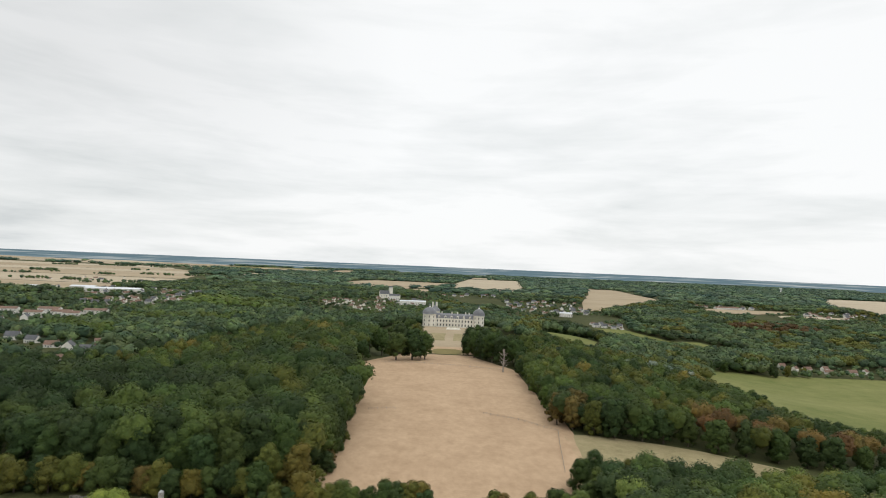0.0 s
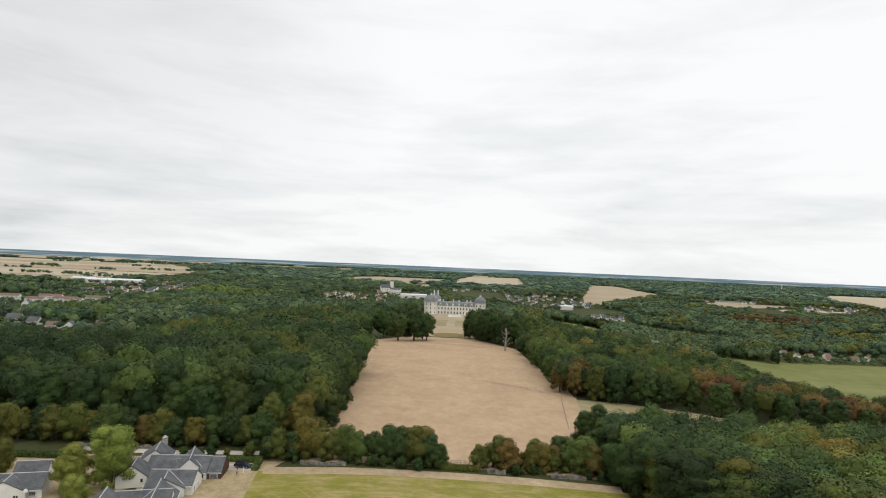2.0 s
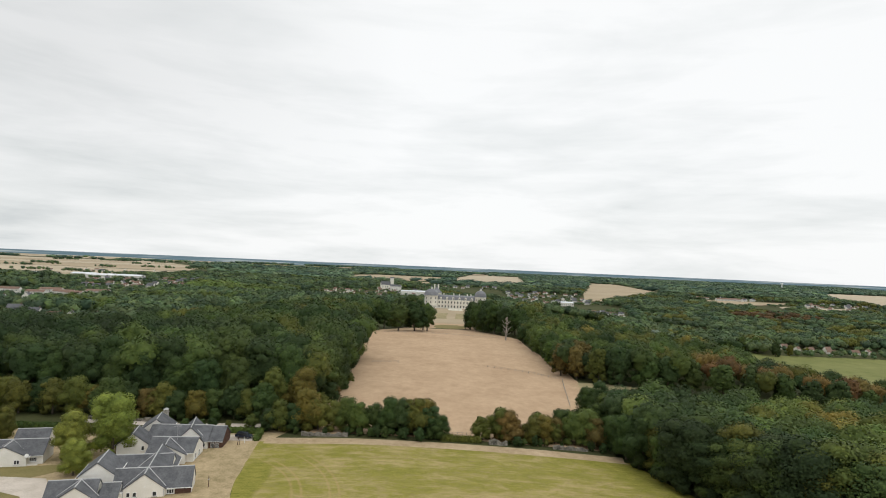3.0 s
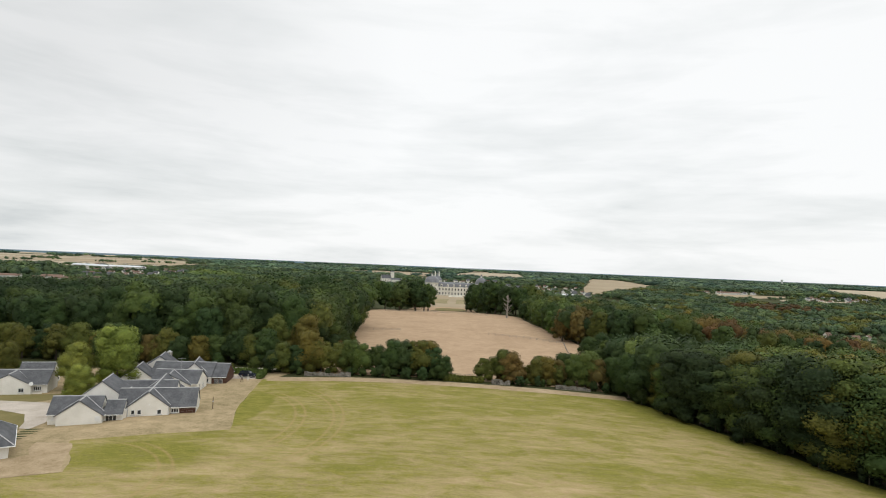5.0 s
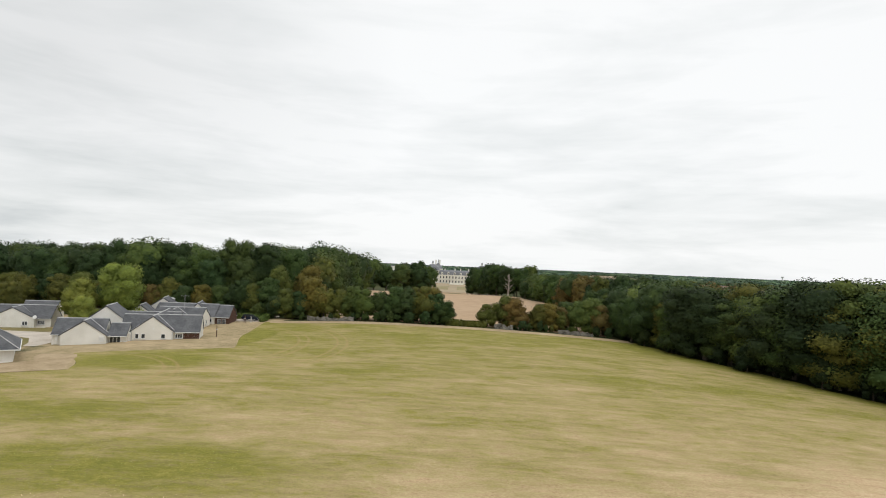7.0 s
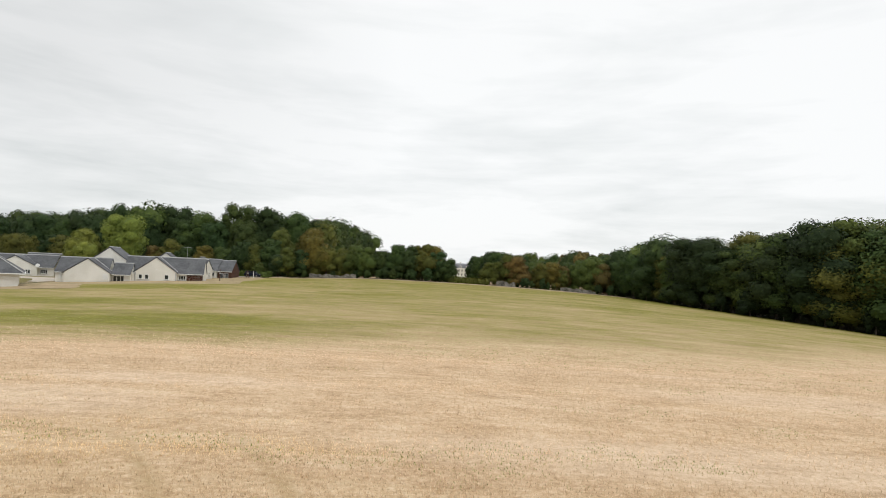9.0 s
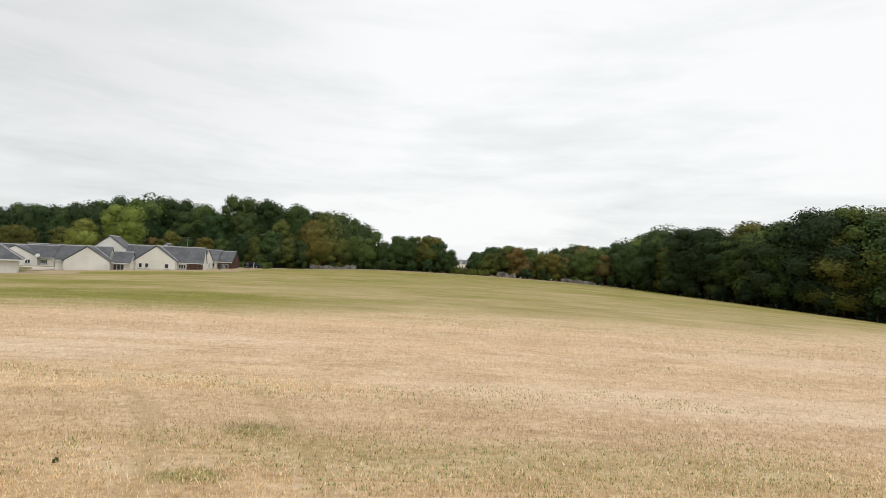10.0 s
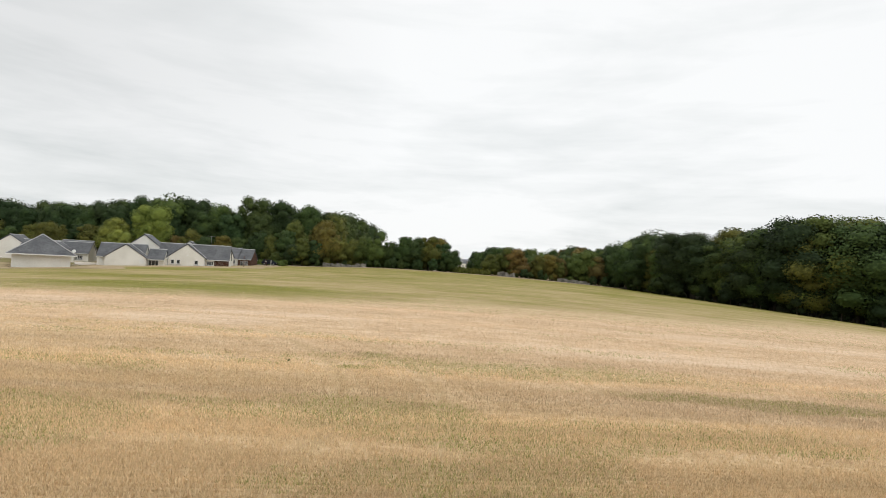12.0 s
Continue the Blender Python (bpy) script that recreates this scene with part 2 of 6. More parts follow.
def near_field_material():
    """Mown field: pale stubble in the foreground, greener regrowth in broken streaks farther on, wheel tracks."""
    g = Graph("stubble_and_regrowth", 0.95, gloss=0.1)
    split = g.add("ShaderNodeSeparateXYZ")
    g.join(g.place(), split.inputs[0])
    east, north = split.outputs["X"], split.outputs["Y"]
    passes = g.noise(0.42, 7, 0.70, at=g.place((0.10, 1.0, 1.0), ROW_TURN), distort=0.35)
    drill = g.noise(1.9, 6, 0.75, at=g.place((0.09, 1.0, 1.0), ROW_TURN), distort=0.3)
    patch = g.noise(0.085, 6, 0.62, at=g.place((0.55, 1, 1), ROW_TURN), distort=0.5)
    clump = g.noise(0.85, 8, 0.80, at=g.place((0.5, 1.0, 1.0), ROW_TURN))
    mottle = g.noise(0.30, 8, 0.78, at=g.place((0.45, 1.0, 1.0), ROW_TURN), distort=0.4)
    fine = g.noise(4.2, 8, 0.85)

    def around(value, k):
        return g.maths("MULTIPLY", g.maths("SUBTRACT", value, 0.5), k)

    def total(*values):
        out = values[0]
        for v in values[1:]:
            out = g.maths("ADD", out, v)
        return out

    def spot(cx, cy, rx, ry):
        """1 inside a ragged ellipse, fading out past its rim."""
        dx, dy = g.maths("DIVIDE", g.maths("SUBTRACT", east, cx), rx), g.maths("DIVIDE", g.maths("SUBTRACT", north, cy), ry)
        d = g.maths("ADD", g.maths("MULTIPLY", dx, dx), g.maths("MULTIPLY", dy, dy))
        return g.maths("SUBTRACT", 1.25, total(d, around(clump, 1.6), around(patch, 1.2)), clamp=True)

    tilth = total(g.maths("MULTIPLY", fine, 0.50), g.maths("MULTIPLY", drill, 0.16), g.maths("MULTIPLY", clump, 0.34))
    straw = g.ramp(tilth, (0.38, (0.33, 0.21, 0.115)), (0.49, (0.58, 0.412, 0.258)), (0.60, (0.77, 0.61, 0.435)))
    gold = g.ramp(tilth, (0.38, (0.26, 0.165, 0.070)), (0.49, (0.50, 0.35, 0.185)), (0.60, (0.72, 0.555, 0.34)))
    # the regrowth: begins along a line across the field that bends away in the east
    bend = g.maths("MINIMUM", g.maths("MAXIMUM", east, 0.0), 40.0)
    line = g.maths("SUBTRACT", north, g.maths("ADD", 36.3, g.maths("MULTIPLY", g.maths("MULTIPLY", bend, bend), 0.0085)))
    past = g.maths("DIVIDE", total(line, around(patch, 5.0), around(clump, 5.0), around(passes, 7.0)), g.maths("ADD", 3.5, g.maths("MULTIPLY", g.maths("DIVIDE", g.maths("ADD", east, 14.0), 16.0, clamp=True), 13.0)), clamp=True)
    # riper, browner straw toward the south and west, and in single passes of the harvester
    ripe = total(g.maths("DIVIDE", g.maths("SUBTRACT", 17.0, total(north, g.maths("MULTIPLY", east, 0.30))), 10.0), around(passes, 2.6), around(patch, 1.6))
    ripe = g.maths("ADD", ripe, g.maths("MULTIPLY", past, 1.6))
    cover = g.mix(g.maths("MULTIPLY", g.maths("MAXIMUM", g.maths("MINIMUM", ripe, 1.0), 0.0), 0.62), straw, gold)
    pale = g.maths("MULTIPLY", g.maths("SUBTRACT", passes, 0.54), 3.2, clamp=True)
    for cx, cy, rx, ry in LODGED:
        pale = g.maths("MAXIMUM", pale, spot(cx, cy, rx, ry))
    pale = g.maths("MULTIPLY", pale, g.maths("SUBTRACT", 0.45, g.maths("MULTIPLY", past, 0.25)))
    cover = g.mix(pale, cover, g.ramp(tilth, (0.40, (0.56, 0.41, 0.285)), (0.58, (0.83, 0.67, 0.505))))
    level = total(0.58, g.maths("MULTIPLY", g.maths("DIVIDE", line, 95.0, clamp=True), 0.30), around(passes, 0.55), around(drill, 0.6), around(patch, 0.75), around(mottle, 1.5), around(clump, 1.6), around(fine, 0.9))
    beside_wood = total(g.maths("MULTIPLY", east, 0.82), g.maths("MULTIPLY", north, 0.573), -133.3 + 17)
    level = g.maths("ADD", level, g.maths("MULTIPLY", g.maths("DIVIDE", beside_wood, 9.0, clamp=True), 0.36))
    amount = g.maths("MULTIPLY", level, past)
    for cx, cy, rx, ry, k in LUSH:
        amount = g.maths("ADD", amount, g.maths("MULTIPLY", spot(cx, cy, rx, ry), k))
    weeds = g.maths("MULTIPLY", g.maths("SUBTRACT", g.maths("MULTIPLY", clump, patch), 0.31), 3.0, clamp=True)
    amount = g.maths("ADD", amount, g.maths("MULTIPLY", weeds, 0.5), clamp=True)
    grass = g.ramp(tilth, (0.38, (0.070, 0.088, 0.011)), (0.49, (0.185, 0.180, 0.032)), (0.61, (0.34, 0.285, 0.082)))
    cover = g.mix(amount, cover, grass)
    for cx, cy, radius, gauge, half, y0, y1 in TRACKS:
        dx, dy = g.maths("SUBTRACT", east, cx), g.maths("SUBTRACT", north, cy)
        away = g.maths("SQRT", g.maths("ADD", g.maths("MULTIPLY", dx, dx), g.maths("MULTIPLY", dy, dy)))
        off = g.maths("ABSOLUTE", g.maths("SUBTRACT", g.maths("ABSOLUTE", g.maths("SUBTRACT", away, radius)), gauge))
        rut = g.maths("SUBTRACT", 1.0, g.maths("DIVIDE", off, half), clamp=True)
        span = g.maths("MULTIPLY", g.maths("DIVIDE", g.maths("SUBTRACT", north, y0), 5.0, clamp=True), g.maths("DIVIDE", g.maths("SUBTRACT", y1, north), 5.0, clamp=True))
        rut = g.maths("MULTIPLY", g.maths("MULTIPLY", rut, span), g.maths("MULTIPLY", g.maths("SUBTRACT", clump, 0.30), 2.3), clamp=True)
        cover = g.mix(rut, cover, (0.37, 0.26, 0.125))
    g.colour(cover)
    g.bump(total(fine, g.maths("MULTIPLY", drill, 0.6)), 0.09)
    return g.mat


MEADOW = soil("meadow_grass", (0.10, 0.125, 0.035), (0.215, 0.215, 0.080), 0.05, 1.5)
ROUGH_GRASS = soil("rough_grass", (0.030, 0.040, 0.016), (0.085, 0.088, 0.035), 0.06, 1.2)
BROWN_FIELD = soil("dry_brown_pasture", (0.325, 0.222, 0.135), (0.50, 0.362, 0.235), 0.30, 2.8, (1, 0.6, 1), 4, 0.02)
TAN_FIELD = soil("tan_hay_field", (0.19, 0.165, 0.085), (0.35, 0.295, 0.17), 0.22, 2.0)
FAR_STUBBLE = soil("far_stubble", (0.27, 0.215, 0.135), (0.42, 0.345, 0.24), 0.012, 0.2, (0.4, 1, 1))
DRY_LAWN = soil("dry_lawn", (0.16, 0.135, 0.060), (0.50, 0.385, 0.24), 0.40, 3.0)
LAWN = soil("lawn", (0.13, 0.12, 0.045), (0.25, 0.205, 0.09), 0.2, 3.0)
DIRT = soil("bare_earth", (0.25, 0.185, 0.10), (0.50, 0.39, 0.26), 0.5, 3.0)
NEAR_FIELD = near_field_material()


def mesh_object(name, verts, faces, material, parent=None, label="", smooth=False):
    me = bpy.data.meshes.new(name)
    me.from_pydata(verts, [], faces)
    me.materials.append(material)
    if smooth:
        me.shade_smooth()
    me.update()
    ob = new(name, me)
    if parent:
        ob.parent = parent
    if label:
        ob["label"] = label
    return ob


def spread(a, b, fine, n):
    """Coordinates from a to b through 0, dense near 0."""
    k = np.linspace(-1, 1, n)
    s = np.sinh(k * 4.6) / np.sinh(4.6)
    s = s * 0.97 + k * 0.03
    return [float(v * (b if v > 0 else -a)) for v in s]


def build_ground():
    xs = spread(-4900, 4900, 3, 150)
    ys = [y + 60 for y in spread(-700, 4840, 3, 190)]
    verts = [(x, y, ground_z(x, y)) for y in ys for x in xs]
    n = len(xs)
    faces = [(j * n + i, j * n + i + 1, (j + 1) * n + i + 1, (j + 1) * n + i) for j in range(len(ys) - 1) for i in range(n - 1)]
    ob = mesh_object("ground", verts, faces, ROUGH_GRASS, smooth=True)
    tagged(ob, "rough grassy ground reaching to the horizon", "ground", kind="structure")


build_ground()


def lay(name, material, label, rows, lift, wobble=0.4, steps=26, cols=18, category="field"):
    """A sheet of ground cover over the land: rows of (y, left x, right x), in order."""
    verts, faces = [], []
    ny = steps * (len(rows) - 1)
    for k in range(ny + 1):
        i, f = min(k // steps, len(rows) - 2), 0
        f = k / steps - i
        (y0, a0, b0), (y1, a1, b1) = rows[i], rows[i + 1]
        y, a, b = y0 + (y1 - y0) * f, a0 + (a1 - a0) * f, b0 + (b1 - b0) * f
        a += wobble * noise.noise(Vector((y * 0.13, 3.1, a * 0.01)))
        b += wobble * noise.noise(Vector((y * 0.13, 7.7, b * 0.01)))
        for c in range(cols + 1):
            x = a + (b - a) * c / cols
            yy = y + (wobble * 0.6 * noise.noise(Vector((x * 0.09, y, 1.3))) if k in (0, ny) else 0)
            verts.append((x, yy, ground_z(x, yy) + lift))
    w = cols + 1
    faces = [(j * w + i, j * w + i + 1, (j + 1) * w + i + 1, (j + 1) * w + i) for j in range(ny) for i in range(cols)]
    ob = mesh_object(name, verts, faces, material, smooth=True)
    return tagged(ob, label, category, kind="structure")


lay("field", NEAR_FIELD, "mown stubble field with bands of green regrowth", [(-60, -110, 95), (60, -90, 90), (84, -66, 86), (88.5, -53.5, 85), (96, -57.5, 83), (103.5, -61.5, 80), (107.5, -50, 77), (111, -38, 75), (125, -41.5, 67), (142, -44.4, 56), (157.8, -44.9, 51)], 0.07, wobble=1.1, cols=30)
lay("field", BROWN_FIELD, "dry brown grazed pasture between two woods", [(165, -36, 46), (195, -38, 52), (230, -39, 57), (272, -40, 62), (300, -41, 62), (330, -48, 60), (380, -58, 58), (425, -64, 58), (446, -62, 58), (470, -52, 48), (520, -36, 34), (600, -22, 28)], 0.10, cols=26)
lay("field", TAN_FIELD, "pale tan hay field beside the wood", [(206, 62, 118), (222, 58, 146), (240, 56, 140), (254, 57, 112), (268, 56, 70)], 0.10)
lay("meadow", MEADOW, "green riverside meadow", [(345, 200, 420), (380, 200, 520), (480, 226, 560), (570, 250, 600), (640, 268, 612), (662, 285, 600)], 0.25)

# ------------------------------------------------------------------ trees


def blob(rng, centre, radii, rings=4, around=6, rough=0.16):
    """A lumpy low closed shape for the inside of a bough: points, triangles, outward directions."""
    v, f = [np.array([0, 0, 1.0])], []
    for r in range(1, rings):
        a = math.pi * r / rings
        for k in range(around):
            b = 2 * math.pi * (k + 0.5 * (r % 2)) / around
            d = np.array([math.sin(a) * math.cos(b), math.sin(a) * math.sin(b), math.cos(a)])
            v.append(d * (1 + rough * (rng.random() * 2 - 1)))
    v.append(np.array([0, 0, -1.0]))
    last = len(v) - 1
    for k in range(around):
        f.append((0, 1 + k, 1 + (k + 1) % around))
        f.append((last, last - around + (k + 1) % around, last - around + k))
    for r in range(rings - 2):
        for k in range(around):
            a, b = 1 + r * around + k, 1 + r * around + (k + 1) % around
            f.append((a, a + around, b + around))
            f.append((a, b + around, b))
    v = np.array(v)
    return v * np.array(radii) + np.array(centre), np.array(f), v / np.linalg.norm(v, axis=1)[:, None]


def crown_shape(seed, radius, low, high, lobes, tufts, size, under=-0.35, taper=0.0, rings=4, around=6, skirt=False, core=0.82, near=0.86):
    """Leaf sprays over a heap of boughs: (points, triangles). The crown spans heights low to high."""
    rng = np.random.default_rng(seed)
    mid, half = (low + high) / 2, (high - low) / 2
    heap = []
    for k in range(lobes):
        while True:
            d = rng.normal(size=3)
            d /= np.linalg.norm(d)
            if d[2] > -0.75:
                break
        reach = rng.uniform(0.58, 0.74)
        d[2] = abs(d[2]) * 1.1 - 0.15
        c = np.array([d[0] * radius * reach, d[1] * radius * reach, mid + d[2] * half * reach])
        if skirt:
            q = (k + rng.random()) / lobes
            a = 2.4 * k + rng.uniform(-0.5, 0.5)
            wide_ = radius * (0.66 + 1.1 * q if q < 0.3 else math.sqrt(max(0.04, 1 - ((q - 0.3) / 0.73) ** 2)))
            out_ = wide_ * rng.uniform(0.40, 0.80)
            c = np.array([math.cos(a) * out_, math.sin(a) * out_, low + (high - low) * (0.08 + 0.80 * q)])
        slim = 1 - taper * max(0.0, (c[2] - mid) / half)
        c[:2] *= slim
        own = rng.uniform(0.15, 0.27) if rng.random() < 0.5 else rng.uniform(0.24, 0.40)
        heap.append((c, own * np.array([radius * rng.uniform(0.85, 1.2), radius * rng.uniform(0.85, 1.2), min(half, radius * 1.15) * rng.uniform(0.62, 0.95)]) * (0.6 + 0.4 * slim)))
    heap.append((np.array([0, 0, mid]), np.array([radius, radius, half]) * (0.66 if skirt else 0.80)))
    points, tris, out, base = [], [], [], 0
    whole = np.array([0, 0, mid - 0.25 * half])

    def lit(p, d, stray):
        """Soft leaf directions: mostly the bough's own roundness, partly the whole crown's."""
        w = (p - whole) / np.array([radius, radius, half])
        q = d * 0.75 + w * 0.50 + np.array([0, 0, 0.04]) + rng.normal(size=p.shape) * stray
        return q / np.linalg.norm(q, axis=1)[:, None]

    for c, r in heap:
        v, f, d = blob(rng, c, r * core, rings, around, 0.24)
        points.append(v)
        tris.append(f + base)
        out.append(lit(v, d, 0.16))
        base += len(v)
    centres, radii = np.array([h[0] for h in heap]), np.array([h[1] for h in heap])
    weight = (radii[:, 0] * radii[:, 2])
    got, need = [], tufts
    while need > 0:
        n = need * 2 + 50
        pick = rng.choice(len(heap), n, p=weight / weight.sum())
        d = rng.normal(size=(n, 3))
        d /= np.linalg.norm(d, axis=1)[:, None]
        ok = d[:, 2] > under + 0.3 * rng.random(n)
        p = centres[pick] + d * radii[pick] * rng.uniform(near, 1.16, (n, 1))
        q = ((p[:, None, :] - centres[None]) / radii[None])
        inside = ((q ** 2).sum(2) < near * near * 0.9).sum(1)
        ok &= inside == 0
        p, d = p[ok][:need], d[ok][:need]
        got.append(np.hstack([p, d]))
        need -= len(p)
    got = np.vstack(got)
    p, d = got[:, :3], got[:, 3:]
    n = len(p)
    face = d + rng.normal(size=(n, 3)) * 0.34 + np.array([0, 0, 0.25])
    face /= np.linalg.norm(face, axis=1)[:, None]
    t = np.cross(face, rng.normal(size=(n, 3)))
    t /= np.linalg.norm(t, axis=1)[:, None]
    b = np.cross(face, t)
    s = size * rng.uniform(0.6, 1.35, (n, 1))
    v = np.stack([p + t * s, p - t * s * 0.8 + b * s * 0.75, p - t * s * 0.6 - b * s * 0.8 - face * s * 0.3], 1).reshape(-1, 3)
    i = base + 3 * np.arange(n)
    points.append(v)
    tris.append(np.stack([i, i + 1, i + 2], 1))
    out.append(np.repeat(lit(p, d, 0.28), 3, axis=0))
    return np.vstack(points), np.vstack(tris), np.vstack(out)


def fill_mesh(name, points, tris, material, out=None):
    me = bpy.data.meshes.new(name)
    me.vertices.add(len(points))
    me.vertices.foreach_set("co", np.ascontiguousarray(points, dtype=np.float32).ravel())
    me.loops.add(len(tris) * 3)
    me.loops.foreach_set("vertex_index", np.ascontiguousarray(tris, dtype=np.int32).ravel())
    me.polygons.add(len(tris))
    me.polygons.foreach_set("loop_start", np.arange(0, len(tris) * 3, 3, dtype=np.int32))
    me.update(calc_edges=True)
    me.validate()
    me.materials.append(material)
    if out is not None:
        me.shade_smooth()
        me.attributes.new("custom_normal", "FLOAT_VECTOR", "POINT").data.foreach_set("vector", np.ascontiguousarray(out, dtype=np.float32).ravel())
    return me


def tube(path, sides=7):
    """A tapered limb through (point, radius) stations."""
    v, f = [], []
    for k, (p, r) in enumerate(path):
        for a in range(sides):
            t = 2 * math.pi * a / sides
            v.append((p[0] + r * math.cos(t), p[1] + r * math.sin(t), p[2]))
    for k in range(len(path) - 1):
        for a in range(sides):
            i, j = k * sides + a, k * sides + (a + 1) % sides
            f.append((i, j, j + sides, i + sides))
    f.append(tuple(range(sides))[::-1])
    f.append(tuple(range((len(path) - 1) * sides, len(path) * sides)))
    return v, f


def trunk_mesh(name, seed, height, radius, limbs, spread_, material=None):
    rng = random.Random(seed)
    v, f = tube([((0, 0, -0.6), radius * 1.5), ((0.02, 0, 0.5), radius * 1.1), ((0.1, 0.05, height * 0.5), radius * 0.75), ((-0.05, 0.1, height), radius * 0.3)])
    for k in range(limbs):
        a, z = 2 * math.pi * (k + rng.random() * 0.6) / limbs, height * rng.uniform(0.35, 0.75)
        d, up = spread_ * rng.uniform(0.6, 1.0), height * rng.uniform(0.12, 0.35)
        w, g = tube([((0, 0, z), radius * 0.5), ((d * 0.5 * math.cos(a), d * 0.5 * math.sin(a), z + up * 0.6), radius * 0.32), ((d * math.cos(a), d * math.sin(a), z + up), radius * 0.1)], 6)
        o = len(v)
        v += w
        f += [tuple(i + o for i in q) for q in g]
    me = bpy.data.meshes.new(name)
    me.from_pydata(v, [], f)
    me.materials.append(material or BARK)
    me.update()
    return me


# leaf colours; SHADY has the shade of the wood's edge put into it
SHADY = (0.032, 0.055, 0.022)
OAK, DEEP, FRESH, OLIVE = (0.055, 0.087, 0.027), (0.040, 0.068, 0.025), (0.080, 0.117, 0.032), (0.100, 0.111, 0.028)
YELLOW, AMBER, RUST, LIME, SILVER, CEDAR = (0.150, 0.132, 0.034), (0.140, 0.103, 0.036), (0.142, 0.086, 0.040), (0.190, 0.222, 0.050), (0.209, 0.260, 0.232), (0.034, 0.060, 0.046)


def tree_kind(seed, high, radius, low, tufts, size, lobes=15, taper=0.0, under=-0.95, core=0.72):
    """Shared meshes of one kind of tree."""
    pts, tri, out = crown_shape(seed, radius, low, high, lobes, tufts, size, under, taper, rings=4, around=7, skirt=True, core=core, near=0.74)
    crown = fill_mesh("crown", pts, tri, LEAF, out)
    trunk = trunk_mesh("trunk", seed, low + (high - low) * 0.6, 0.022 * high, 5, radius * 0.6)
    return crown, trunk


def shift(colour, rng, amount=0.16):
    k = 1 + rng.uniform(-amount, amount)
    return (colour[0] * k * (1 + rng.uniform(-0.08, 0.12)), colour[1] * k, colour[2] * k)


def tree(kind, x, y, scale, colour, label, name="tree", group="", category="tree", turn=None, wide=1.0):
    crown, trunk = kind
    rng = random.Random(round(x * 31 + y * 17))
    root = new(name)
    for part_name, me in (("trunk", trunk), ("crown", crown)):
        ob = new(part_name, me)
        ob.parent = root
        if part_name == "crown":
            ob.color = (*shift(colour, rng), 1)
    root.matrix_world = Matrix.LocRotScale((x, y, ground_z(x, y)), Euler((0, 0, rng.uniform(0, 6.28) if turn is None else turn)), (scale * wide, scale * wide, scale))
    return tagged(root, label, category, group)




def inside(x, y, poly):
    odd = False
    for (ax, ay), (bx, by) in zip(poly, poly[1:] + poly[:1]):
        if (ay > y) != (by > y) and x < (bx - ax) * (y - ay) / (by - ay) + ax:
            odd = not odd
    return odd


def scatter(seed, poly, gap, keep=lambda x, y: True):
    """Jittered places inside a plan outline."""
    rng = random.Random(seed)
    out = []
    xs, ys = [p[0] for p in poly], [p[1] for p in poly]
    y, odd = min(ys), 0
    while y < max(ys):
        x = min(xs) + (gap / 2 if odd else 0)
        while x < max(xs):
            px, py = x + rng.uniform(-0.38, 0.38) * gap, y + rng.uniform(-0.38, 0.38) * gap
            if inside(px, py, poly) and keep(px, py):
                out.append((px, py))
            x += gap
        y += gap * 0.87
        odd ^= 1
    return out


def woodland(name, label, places, shapes, heights, palette, seed, nominal, sink=0.0, broad=1.0):
    """Many crowns in one mesh. palette: function of (x, y, rng) giving a leaf colour; heights: range of tree heights."""
    rng = random.Random(seed)
    pts, tris, tint, turned, base = [], [], [], [], 0
    for x, y in places:
        kinds_ = OUTER_CANOPY if shapes is CANOPY and y > 340 else shapes
        p, t, o = kinds_[rng.randrange(len(kinds_))]
        h = heights(x, y, rng) if callable(heights) else rng.uniform(*heights)
        s, a = h / nominal, rng.uniform(0, 6.28)
        ca, sa = math.cos(a), math.sin(a)
        w = s * rng.uniform(0.9, 1.15) * broad
        q = np.stack([(p[:, 0] * ca - p[:, 1] * sa) * w + x, (p[:, 0] * sa + p[:, 1] * ca) * w + y, p[:, 2] * s + ground_z(x, y) - sink], 1)
        pts.append(q)
        tris.append(t + base)
        turned.append(np.stack([o[:, 0] * ca - o[:, 1] * sa, o[:, 0] * sa + o[:, 1] * ca, o[:, 2]], 1))
        base += len(p)
        c = shift(palette(x, y, rng), rng, 0.22)
        tint.append(np.tile(np.array([*c, 1.0], dtype=np.float32), (len(p), 1)))
    me = fill_mesh(name, np.vstack(pts), np.vstack(tris), LEAF_STUFF, np.vstack(turned))
    layer = me.attributes.new("tint", "FLOAT_COLOR", "POINT")
    layer.data.foreach_set("color", np.vstack(tint).ravel())
    return tagged(new(name, me), label, "woodland", kind="stuff")


CANOPY = [crown_shape(101 + k, 7.5, 4.0, 22, 24, 1050, 0.39, under=-0.15, rings=3, around=6, core=0.84, near=0.86) for k in range(6)]
OUTER_CANOPY = [crown_shape(161 + k, 7.5, 4.0, 22, 15, 540, 0.54, under=-0.1, rings=3, around=5, core=0.82, near=0.84) for k in range(6)]
FAR_CANOPY = [crown_shape(121 + k, 7.8, 0.0, 14, 2, 34, 1.35, under=-0.1, rings=3, around=5) for k in range(5)]


def in_sight(x, y):
    """Within the stretch of country that lies ahead."""
    return abs(x) < 0.80 * y + 30


